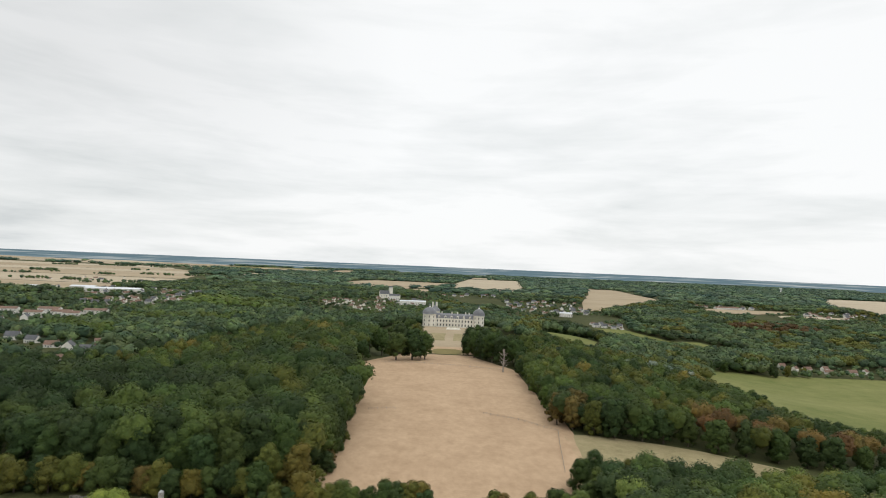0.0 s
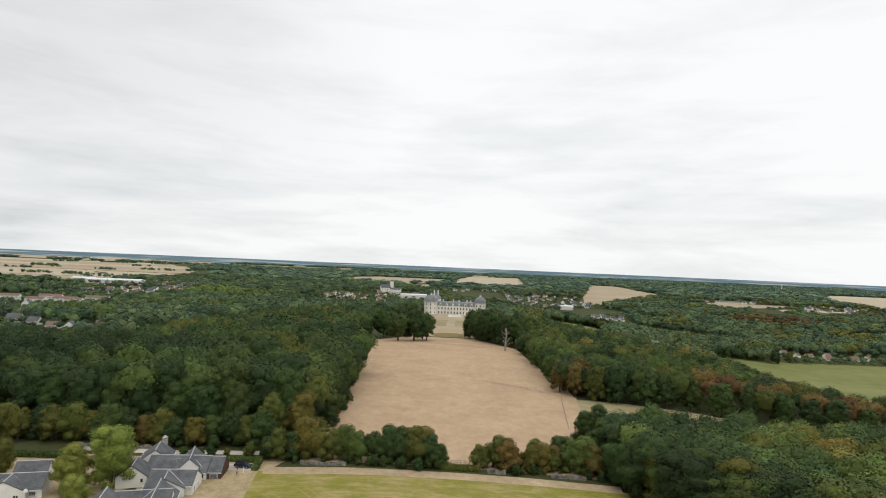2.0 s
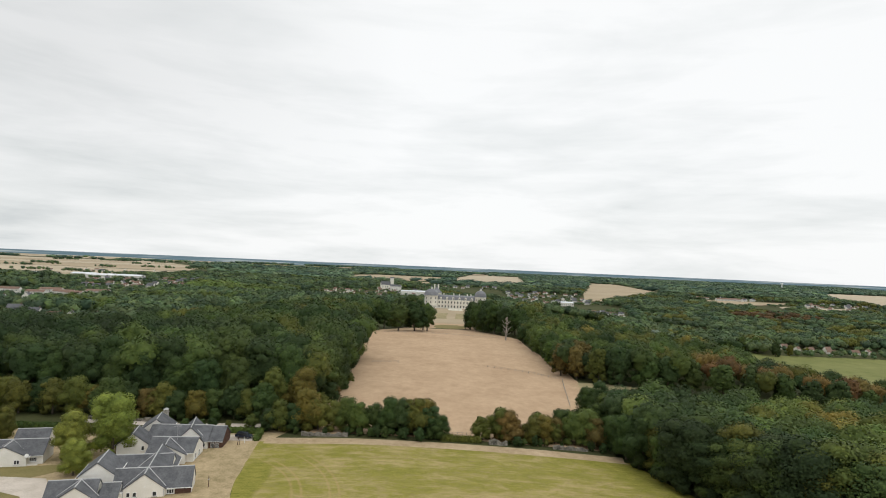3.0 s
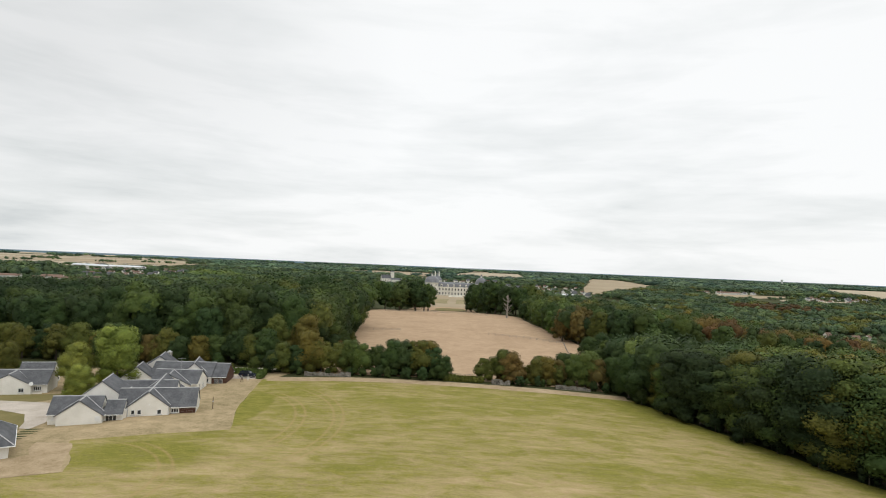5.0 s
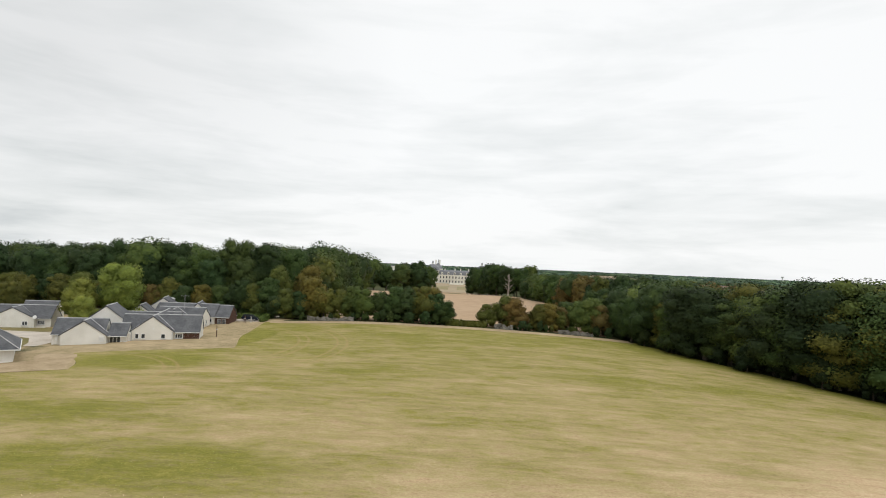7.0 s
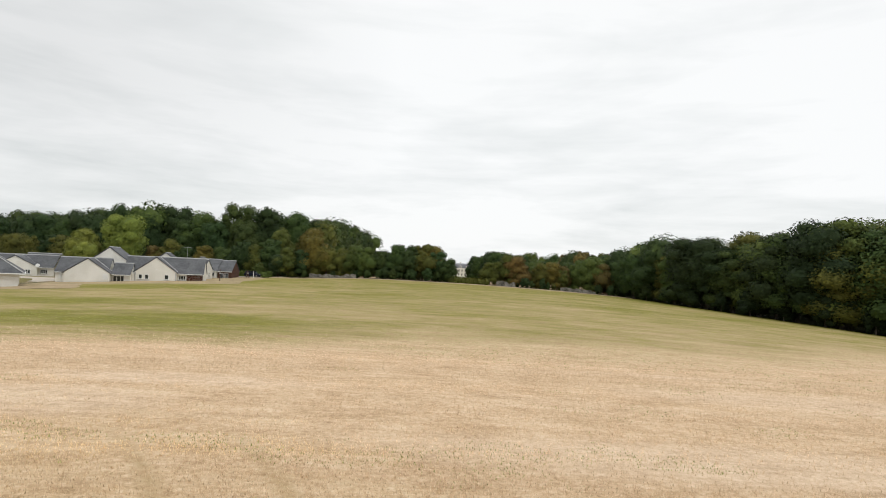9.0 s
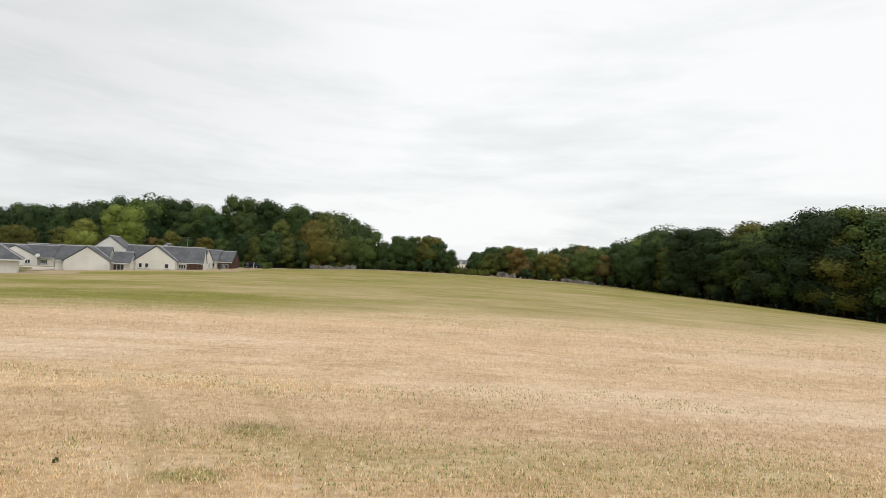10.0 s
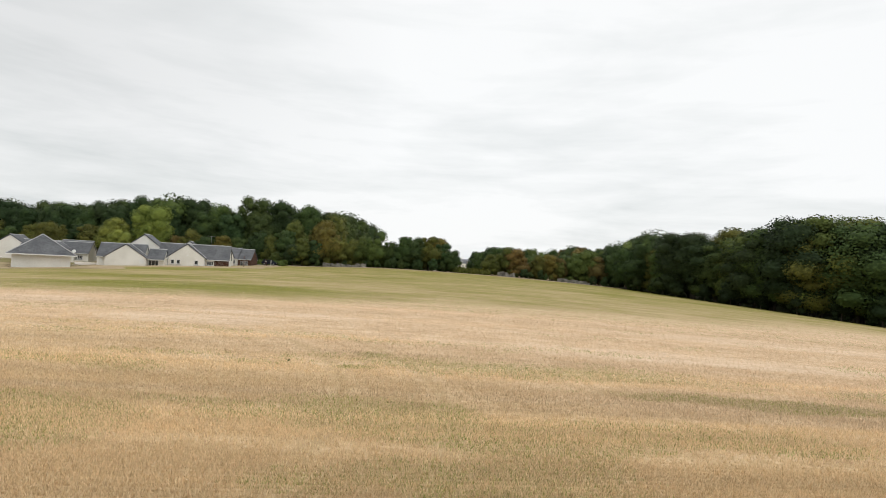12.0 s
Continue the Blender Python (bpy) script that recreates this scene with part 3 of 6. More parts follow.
def mixed(x, y, rng):
    r = noise.noise(Vector((x / 45, y / 45, 2.2))) * 0.5 + rng.random() * 0.75
    # darker leaves toward the near west: that part's shade put into the colour
    r -= 0.30 * ease((-x - 55) / 70) * (1 - ease((y - 300) / 120))
    r += 0.14 * ease((y - 290) / 120)
    return SHADY if r < 0.06 else DEEP if r < 0.26 else OAK if r < 0.52 else FRESH if r < 0.74 else OLIVE if r < 0.95 else YELLOW


# the big wood on the west side of the park
WEST_WOOD = [(-36, 190), (-35, 250), (-36, 310), (-46, 345), (-60, 400), (-62, 450), (-58, 520), (-75, 600), (-130, 660), (-190, 640), (-212, 540), (-200, 460), (-212, 405), (-330, 355), (-480, 330), (-480, 215), (-150, 200), (-90, 190)]


def west_height(x, y, rng):
    """Tall near the park, lower toward the gardens in the north-west."""
    low = ease((-x - 110) / 90) * ease((y - 270) / 90)
    swell = rng.uniform(0.90, 1.06) + 0.16 * noise.noise(Vector((x / 38, y / 38, 1.0)))
    return rng.uniform(20.0, 25.4) * swell * (1 - 0.42 * low) * (1 - 0.10 * ease((-x - 85) / 40)) + 2.2 * ease((-x - 42) / 15) * ease((y - 245) / 25) * (1 - ease((-x - 95) / 30)) * (1 - ease((y - 345) / 30))


woodland("woodland", "dense dark green oak wood seen from above", scatter(1, WEST_WOOD, 12.4, in_sight), CANOPY, west_height, mixed, 1, 22)
# the wood beside the stubble field
EAST_WOOD = [(50, 166), (60, 142), (72, 128), (84, 112), (100, 92), (200, 60), (260, 120), (240, 200), (150, 204), (118, 200), (100, 200), (62, 198), (50, 185)]


def east_height(x, y, rng):
    return rng.uniform(16.6, 20.2) * (1 - 0.16 * ease((y - 145) / 40))


def east_colour(x, y, rng):
    """The mixed leaf colours, made lighter than in the west wood."""
    return tuple(c * 1.3 for c in mixed(x, y + 130, rng))


woodland("woodland", "mixed green wood along the field's edge", scatter(2, EAST_WOOD, 8.4, in_sight), CANOPY, east_height, east_colour, 2, 22)


def belt_colour(x, y, rng):
    line = abs(y - (262 - 0.07 * (x - 120)))
    if x > 112 and line < 15 and rng.random() < 0.75:
        return RUST if rng.random() < 0.7 else AMBER
    if noise.noise(Vector((x / 30, y / 30, 5.0))) > 0.34:
        return OLIVE
    return mixed(x, y, rng)


def belt_height(x, y, rng):
    """Lower toward the riverside meadow."""
    return rng.uniform(13, 19) * (1 - 0.48 * ease((x - 165) / 50) * ease((y - 272) / 30))


EAST_BELT = [(58, 275), (76, 262), (110, 258), (150, 246), (300, 235), (420, 270), (400, 330), (280, 340), (225, 360), (215, 400), (240, 440), (200, 500), (150, 560), (120, 640), (90, 640), (70, 520), (60, 440), (58, 360)]
woodland("woodland", "belt of mixed trees below the pasture, partly rust brown", scatter(3, EAST_BELT, 10.8, in_sight), CANOPY, belt_height, belt_colour, 3, 22)

# ------------------------------------------------------------------ building pieces


def part(name, bm, material, parent, label=""):
    """Links a bmesh as one mesh object under a thing or a part."""
    me = bpy.data.meshes.new(name)
    bm.to_mesh(me)
    bm.free()
    me.materials.append(material)
    ob = new(name, me)
    ob.parent = parent
    if label:
        ob["label"] = label
    return ob


def box_into(bm, x0, x1, y0, y1, z0, z1):
    v = [bm.verts.new(p) for p in ((x0, y0, z0), (x1, y0, z0), (x1, y1, z0), (x0, y1, z0), (x0, y0, z1), (x1, y0, z1), (x1, y1, z1), (x0, y1, z1))]
    for f in ((0, 3, 2, 1), (4, 5, 6, 7), (0, 1, 5, 4), (1, 2, 6, 5), (2, 3, 7, 6), (3, 0, 4, 7)):
        bm.faces.new([v[i] for i in f])


def prism_into(bm, section, a0, a1, along):
    """Extrudes a closed section of (across, z) along u ('u') or v ('v')."""
    def at(s, a):
        return (a, s[0], s[1]) if along == "u" else (s[0], a, s[1])
    lo = [bm.verts.new(at(s, a0)) for s in section]
    hi = [bm.verts.new(at(s, a1)) for s in section]
    n = len(section)
    bm.faces.new(lo)
    bm.faces.new(hi[::-1])
    for i in range(n):
        bm.faces.new((lo[i], hi[i], hi[(i + 1) % n], lo[(i + 1) % n]))
    bmesh.ops.recalc_face_normals(bm, faces=bm.faces)


def strip_into(bm, p, q, wide=0.16, thick=0.07):
    """A raised mortar line from p to q."""
    p, q = Vector(p), Vector(q)
    d = (q - p).normalized()
    side = d.cross(Vector((0, 0, 1))).normalized() * wide / 2
    up = side.cross(d).normalized() * thick
    v = [bm.verts.new(w) for w in (p - side, p + side, q + side, q - side, p - side + up, p + side + up, q + side + up, q - side + up)]
    for f in ((0, 1, 2, 3), (7, 6, 5, 4), (0, 4, 5, 1), (1, 5, 6, 2), (2, 6, 7, 3), (3, 7, 4, 0)):
        bm.faces.new([v[i] for i in f])
    bmesh.ops.recalc_face_normals(bm, faces=bm.faces)


def gabled(root, u0, u1, v0, v1, along, base, eave, top, wall=None, over=0.35, verge=0.12, ridge=True, roof=None):
    """One gabled volume: walls, two roof slopes and a ridge line, as parts of root."""
    a0, a1, b0, b1 = (u0, u1, v0, v1) if along == "u" else (v0, v1, u0, u1)
    mid = (b0 + b1) / 2
    slope = (top - eave) / (mid - b0)
    bm = bmesh.new()
    prism_into(bm, [(b0, base - 0.9), (b1, base - 0.9), (b1, eave - 0.06), (mid, top - 0.1), (b0, eave - 0.06)], a0, a1, along)
    part("wall", bm, wall or RENDER_WALL, root)
    for sgn, edge in ((-1, b0), (1, b1)):
        lip, drop = edge + sgn * over, eave - over * slope
        bm = bmesh.new()
        prism_into(bm, [(mid, top + 0.02), (lip, drop), (lip, drop + 0.15), (mid, top + 0.18)], a0 - verge, a1 + verge, along)
        part("roof", bm, roof or SLATE, root)
        bm = bmesh.new()
        gx = lip + sgn * 0.05
        prism_into(bm, [(gx - 0.06, drop - 0.03), (gx + 0.06, drop - 0.03), (gx + 0.06, drop + 0.09), (gx - 0.06, drop + 0.09)], a0 - verge, a1 + verge, along)
        part("gutter", bm, WHITE_FRAME, root)
    if ridge:
        bm = bmesh.new()
        prism_into(bm, [(mid - 0.13, top + 0.10), (mid + 0.13, top + 0.10), (mid + 0.05, top + 0.24), (mid - 0.05, top + 0.24)], a0 - verge, a1 + verge, along)
        part("ridge_cap", bm, RIDGE, root)


def valley(root, points):
    for p, q in points:
        bm = bmesh.new()
        strip_into(bm, p, q)
        part("valley_line", bm, RIDGE, root)


def window(root, u, v, z, w, h, facing="front", bars=1, frame_material=None, name="window"):
    """A framed window with its panes, on a wall that faces the front (-v) or the side (+u)."""
    def place(bm, x0, x1, y0, y1, z0, z1):
        if facing == "front":
            box_into(bm, u + x0, u + x1, v + y0, v + y1, z + z0, z + z1)
        else:
            box_into(bm, u - y1, u - y0, v + x0, v + x1, z + z0, z + z1)
    bm, t = bmesh.new(), 0.09
    place(bm, -w / 2, w / 2, -0.07, 0.05, 0, t)
    place(bm, -w / 2, w / 2, -0.07, 0.05, h - t, h)
    place(bm, -w / 2, -w / 2 + t, -0.07, 0.05, t, h - t)
    place(bm, w / 2 - t, w / 2, -0.07, 0.05, t, h - t)
    for k in range(bars):
        x = -w / 2 + w * (k + 1) / (bars + 1)
        place(bm, x - 0.035, x + 0.035, -0.06, 0.04, t, h - t)
    bmesh.ops.recalc_face_normals(bm, faces=bm.faces)
    ob = part(name, bm, frame_material or WHITE_FRAME, root)
    bm = bmesh.new()
    place(bm, -w / 2 + t, w / 2 - t, -0.025, 0.02, t, h - t)
    bmesh.ops.recalc_face_normals(bm, faces=bm.faces)
    part("pane", bm, GLASS, ob)
    if name == "window":
        bm = bmesh.new()
        place(bm, -w / 2 - 0.1, w / 2 + 0.1, -0.16, 0.02, -0.09, -0.005)
        bmesh.ops.recalc_face_normals(bm, faces=bm.faces)
        part("sill", bm, RIDGE, ob)
    return ob


def boards(root, u0, u1, v, z0, z1, name, label, facing="front"):
    """A timber-boarded panel of separate planks."""
    bm = bmesh.new()
    n = max(3, round((z1 - z0) / 0.2))
    for k in range(n):
        a, b = z0 + (z1 - z0) * k / n, z0 + (z1 - z0) * (k + 1) / n - 0.02
        if facing == "front":
            box_into(bm, u0, u1, v - 0.07, v, a, b)
        else:
            box_into(bm, v, v + 0.07, u0, u1, a, b)
    bmesh.ops.recalc_face_normals(bm, faces=bm.faces)
    return part(name, bm, TIMBER, root, label)


TURN_HOUSES, GROW = radians(15.5), 1.027


def plot(x, y, z):
    root = new("bungalow")
    root.matrix_world = Matrix.LocRotScale((x, y, z), Euler((0, 0, TURN_HOUSES)), (GROW, GROW, 1))
    return root


def bungalow_front():
    """The nearest rambling bungalow: several gables round a link with a glazed door."""
    r = plot(-70.3, 111.4, -1.5)
    gabled(r, 0.4, 7.8, 0.5, 5.0, "v", 0, 1.95, 4.55)
    gabled(r, -1.3, 7.2, 1.8, 7.4, "u", 0, 2.1, 4.55)
    gabled(r, 7.85, 10.9, 2.2, 6.8, "u", 0, 2.1, 3.75, over=0.7)
    gabled(r, 2.9, 9.2, 7.0, 15.0, "v", 0, 4.35, 6.85)
    gabled(r, 9.25, 23.3, 4.9, 10.9, "u", 0, 2.4, 5.2)
    gabled(r, 11.2, 18.6, 4.0, 23.0, "v", 0, 2.4, 5.25)
    gabled(r, 7.0, 18.2, 14.0, 21.0, "u", 0, 2.4, 4.9)
    valley(r, [((0.4, 2.0, 2.3), (4.1, 4.5, 4.72)), ((7.8, 2.0, 2.3), (4.1, 4.5, 4.72)), ((11.1, 4.9, 2.5), (14.9, 7.9, 5.4)), ((18.7, 4.9, 2.5), (14.9, 7.9, 5.4)),
               ((10.9, 14.0, 2.5), (14.7, 17.5, 5.3)), ((18.4, 14.0, 2.5), (14.7, 17.5, 5.3))])
    window(r, 8.95, 2.2, 0.0, 1.9, 1.55, bars=2, name="glazed_door")
    bm = bmesh.new()
    for k in range(9):
        box_into(bm, 6.7, 7.6, 0.42, 0.5, 0.75 + k * 0.11, 0.84 + k * 0.11)
    part("roller_shutter", bm, WHITE_FRAME, r, "closed white roller shutter")
    bm = bmesh.new()
    for k in range(9):
        box_into(bm, -0.75, -0.3, 1.72, 1.8, 0.75 + k * 0.11, 0.84 + k * 0.11)
    part("roller_shutter", bm, WHITE_FRAME, r, "closed white roller shutter")
    bm = bmesh.new()
    box_into(bm, 9.95, 11.25, 3.3, 5.0, -0.3, 2.0)
    part("porch", bm, RENDER_WALL, r)
    bm = bmesh.new()
    box_into(bm, 9.85, 11.3, 3.2, 5.0, 2.0, 2.12)
    part("porch_roof", bm, WHITE_FRAME, r)
    window(r, 10.4, 3.3, 0.95, 0.45, 0.8, bars=0)
    window(r, 12.25, 4.0, 0.95, 0.7, 0.95, bars=0)
    window(r, 13.35, 4.0, 0.95, 0.75, 0.95, bars=0)
    window(r, 16.85, 4.0, 0.95, 0.8, 0.95, bars=0)
    window(r, 19.5, 4.9, 0.95, 1.35, 0.9, bars=2)
    boards(r, 20.3, 23.25, 4.9, -0.2, 2.25, "garage_door", "dark brown boarded garage door")
    bm = bmesh.new()
    box_into(bm, 14.95, 15.15, 3.9, 4.0, 2.75, 3.0)
    part("wall_lamp", bm, WHITE_FRAME, r)
    bm = bmesh.new()
    box_into(bm, 11.3, 11.41, 3.88, 4.0, -0.2, 2.3)
    part("downpipe", bm, RIDGE, r)
    bm = bmesh.new()
    box_into(bm, 18.4, 18.51, 3.88, 4.0, -0.2, 2.3)
    part("downpipe", bm, RIDGE, r)
    tagged(r, "cream-rendered bungalow with several slate gables beside a dry lawn", "house")


def swing(root, already, pivot, degrees):
    """Turns the parts added since `already` about an upright line through a plan point."""
    p = Vector((pivot[0], pivot[1], 0))
    m = Matrix.Translation(p) @ Matrix.Rotation(radians(degrees), 4, "Z") @ Matrix.Translation(-p)
    for ob in set(root.children) - already:
        ob.matrix_basis = m


def bungalow_back():
    """The second bungalow, with a timber barn at its end."""
    r = plot(-70.3, 111.4, -1.2)
    gabled(r, 11.2, 19.6, 23.8, 29.0, "v", 0, 2.3, 4.6)
    already = set(r.children)
    gabled(r, 11.0, 21.2, 24.8, 32.2, "u", 0, 2.5, 4.75)
    window(r, 21.25, 29.0, 0.8, 0.9, 1.1, "side", bars=1)
    window(r, 21.25, 26.3, 0.6, 1.0, 1.5, "side", bars=1)
    window(r, 18.2, 24.8, 0.9, 1.4, 0.95, bars=2)
    swing(r, already, (21.2, 24.8), -10)
    already = set(r.children)
    gabled(r, 9.0, 23.3, 33.3, 42.0, "u", 0, 2.3, 4.9)
    gabled(r, 23.42, 26.7, 33.9, 41.6, "u", 0, 2.2, 4.7, wall=TIMBER)
    window(r, 22.3, 33.3, 0.8, 1.0, 1.0, bars=1)
    boards(r, 23.6, 26.6, 33.9, -0.2, 2.0, "boarding", "dark red-brown boarding")
    boards(r, 34.2, 41.2, 26.7, -0.2, 2.1, "boarding", "dark red-brown boarding", "side")
    for u in (24.1, 25.2):
        window(r, u + 0.3, 33.82, 0.2, 0.9, 1.4, bars=2, frame_material=RIDGE, name="lattice_door")
    swing(r, already, (26.7, 33.9), -10)
    gabled(r, 7.2, 14.0, 40.5, 48.0, "v", 0, 3.6, 6.1)
    gabled(r, 3.6, 10.2, 33.0, 40.0, "v", 0, 2.3, 4.8)
    gabled(r, 17.0, 21.5, 35.0, 45.0, "v", 0, 3.2, 5.3)
    valley(r, [((19.6, 25.0, 2.5), (15.6, 29.0, 4.9)), ((19.3, 38.6, 5.05), (22.9, 34.5, 2.6))])
    window(r, 9.2, 33.0, 0.8, 0.7, 1.1, bars=0)
    tagged(r, "cream bungalow with slate roofs and a brown timber barn end", "house")


def bungalow_west():
    r = plot(-70.3, 111.4, -1.9)
    gabled(r, -21.6, -13.0, 28.4, 33.0, "v", 0, 2.4, 4.7)
    gabled(r, -25.0, -10.3, 30.0, 36.6, "u", 0, 2.4, 4.9)
    gabled(r, -19.0, -12.0, 37.4, 44.0, "u", 0, 2.6, 5.3)
    gabled(r, -31.0, -24.0, 32.0, 40.0, "v", 0, 3.4, 5.9)
    valley(r, [((-21.4, 30.1, 2.5), (-17.3, 33.3, 5.0)), ((-13.1, 30.1, 2.5), (-17.3, 33.3, 5.0))])
    window(r, -20.6, 28.4, 0.8, 1.0, 0.9, bars=1)
    window(r, -14.8, 28.4, 0.8, 1.1, 0.95, bars=1)
    window(r, -12.2, 30.0, 0.8, 1.5, 1.0, bars=3)
    bm = bmesh.new()
    box_into(bm, -12.98, -11.0, 28.9, 29.02, -0.3, 0.6)
    part("porch_wall", bm, RENDER_WALL, r)
    bm = bmesh.new()
    bmesh.ops.create_cone(bm, cap_ends=True, segments=20, radius1=0.42, radius2=0.42, depth=0.08, matrix=Matrix.Translation((-12.9, 28.2, 2.7)) @ Matrix.Rotation(radians(75), 4, "X"))
    part("dish", bm, WHITE_FRAME, r, "white satellite dish")
    tagged(r, "cream-rendered bungalow with grey slate gables and a porch", "house")


def pavilion():
    """A square bungalow under a hipped slate roof."""
    r = new("bungalow")
    r.matrix_world = pose(-72.8, 96.9, -2.0, 0, 0, 34)
    bm = bmesh.new()
    box_into(bm, -4.2, 4.2, -5.7, 5.7, -0.9, 2.5)
    part("wall", bm, RENDER_WALL, r)
    bm = bmesh.new()
    e, d, k = 5.0, 6.5, 1.5
    low = [bm.verts.new(p) for p in ((-e, -d, 2.32), (e, -d, 2.32), (e, d, 2.32), (-e, d, 2.32))]
    lip = [bm.verts.new(p) for p in ((-e, -d, 2.48), (e, -d, 2.48), (e, d, 2.48), (-e, d, 2.48))]
    top = [bm.verts.new((0, -k, 5.95)), bm.verts.new((0, k, 5.95))]
    bm.faces.new(low[::-1])
    for i in range(4):
        bm.faces.new((low[i], low[(i + 1) % 4], lip[(i + 1) % 4], lip[i]))
    bm.faces.new((lip[0], lip[1], top[0]))
    bm.faces.new((lip[1], lip[2], top[1], top[0]))
    bm.faces.new((lip[2], lip[3], top[1]))
    bm.faces.new((lip[3], lip[0], top[0], top[1]))
    bmesh.ops.recalc_face_normals(bm, faces=bm.faces)
    part("roof", bm, SLATE, r)
    for x0, x1, y0, y1 in ((-5.06, 5.06, -6.6, -6.5), (-5.06, 5.06, 6.5, 6.6), (-5.1, -5.0, -6.5, 6.5), (5.0, 5.1, -6.5, 6.5)):
        bm = bmesh.new()
        box_into(bm, x0, x1, y0, y1, 2.3, 2.46)
        part("gutter", bm, WHITE_FRAME, r)
    valley(r, [((sx * 5.0, sy * 6.5, 2.46), (0, sy * 1.5, 5.93)) for sx in (-1, 1) for sy in (-1, 1)])
    tagged(r, "low cream pavilion under a grey hipped slate roof", "house")


def roof_aerial(x, y, z):
    """A television aerial on a thin mast."""
    r = new("aerial")
    r.matrix_world = pose(x, y, z, 0, 0, 25)
    bm = bmesh.new()
    box_into(bm, -0.03, 0.03, -0.03, 0.03, -0.4, 3.0)
    part("mast", bm, STEEL, r)
    bm = bmesh.new()
    box_into(bm, -0.9, 0.9, -0.025, 0.025, 2.75, 2.8)
    part("boom", bm, STEEL, r)
    for k in range(7):
        bm = bmesh.new()
        box_into(bm, -0.8 + k * 0.26, -0.77 + k * 0.26, -0.45 + k * 0.03, 0.45 - k * 0.03, 2.8, 2.83)
        part("element", bm, STEEL, r)
    tagged(r, "thin grey television aerial on the bungalow's roof ridge", "aerial")


bungalow_front()
bungalow_back()
bungalow_west()
pavilion()
roof_aerial(-61.13, 144.3, 3.6)


def stone_turret():
    r = new("chimney_turret")
    x, y = -75.5, 170.0
    r.matrix_world = Matrix.LocRotScale((x, y, ground_z(x, y)), None, (0.85, 0.85, 0.8))
    bm = bmesh.new()
    box_into(bm, -0.65, 0.65, -0.65, 0.65, -0.3, 5.2)
    part("shaft", bm, PALE_STONE, r)
    bm = bmesh.new()
    box_into(bm, -0.78, 0.78, -0.78, 0.78, 5.2, 5.4)
    part("cornice", bm, PALE_STONE, r)
    for sx in (-1, 1):
        for sy in (-1, 1):
            bm = bmesh.new()
            box_into(bm, sx * 0.5 - 0.14, sx * 0.5 + 0.14, sy * 0.5 - 0.14, sy * 0.5 + 0.14, 5.4, 6.1)
            part("post", bm, PALE_STONE, r)
    bm = bmesh.new()
    bmesh.ops.create_cone(bm, cap_ends=True, segments=4, radius1=1.05, radius2=0.2, depth=0.6, matrix=Matrix.Translation((0, 0, 6.4)) @ Matrix.Rotation(radians(45), 4, "Z"))
    part("cap", bm, RIDGE, r)
    tagged(r, "square rubble-stone turret with a pyramid cap by the lane", "turret")


stone_turret()

# ------------------------------------------------------------------ plots, lane and walls
lay("lawn", DRY_LAWN, "dry trodden lawn round the bungalows", [(80, -160, -62), (84, -160, -65.8), (88.5, -160, -53.2), (96, -160, -57.2), (103.5, -160, -61.2), (107.5, -160, -49.6), (111, -160, -37.6), (125, -160, -41.2), (141, -160, -43.7), (157, -160, -44), (168, -160, -40)], 0.06, cols=30, category="lawn")
lay("lawn", LAWN, "patchy green and brown lawn", [(104, -100, -73), (108, -100, -74.5), (116, -100, -78), (121, -100, -82), (123.5, -100, -90)], 0.10, category="lawn")
lay("lawn", LAWN, "patchy lawn before the west bungalow", [(126.5, -110, -88), (131, -110, -84), (138, -84, -79), (142, -82, -76)], 0.10, category="lawn")
lay("drive", GRAVEL, "pale gravel drive between the bungalows", [(110, -75.6, -73.6), (114, -77.2, -73.4), (119, -80.5, -74.2), (123, -92, -77), (126.5, -120, -80), (129, -124, -82)], 0.13, wobble=0.3, category="drive")
lay("path", DIRT, "bare earth strip along the field's edge", [(84.2, -75, -66), (88.5, -72, -54), (96, -64, -58), (102, -66, -61.5)], 0.10, wobble=1.6, category="path")
lay("verge", DIRT, "dry earth verge below the park wall", [(156.2, -44, 50), (157.5, -44, 49), (161.2, -44, 49.5)], 0.09, cols=40, category="verge")
lay("lane", GRAVEL, "pale gravel lane behind the bungalows", [(170.5, -100, -46), (174.0, -100, -46)], 0.12, wobble=0.3, cols=24, category="lane")
lay("yard", GRAVEL, "gravel yard by the parked car", [(158, -54, -47.5), (163, -57, -48)], 0.12, category="yard")


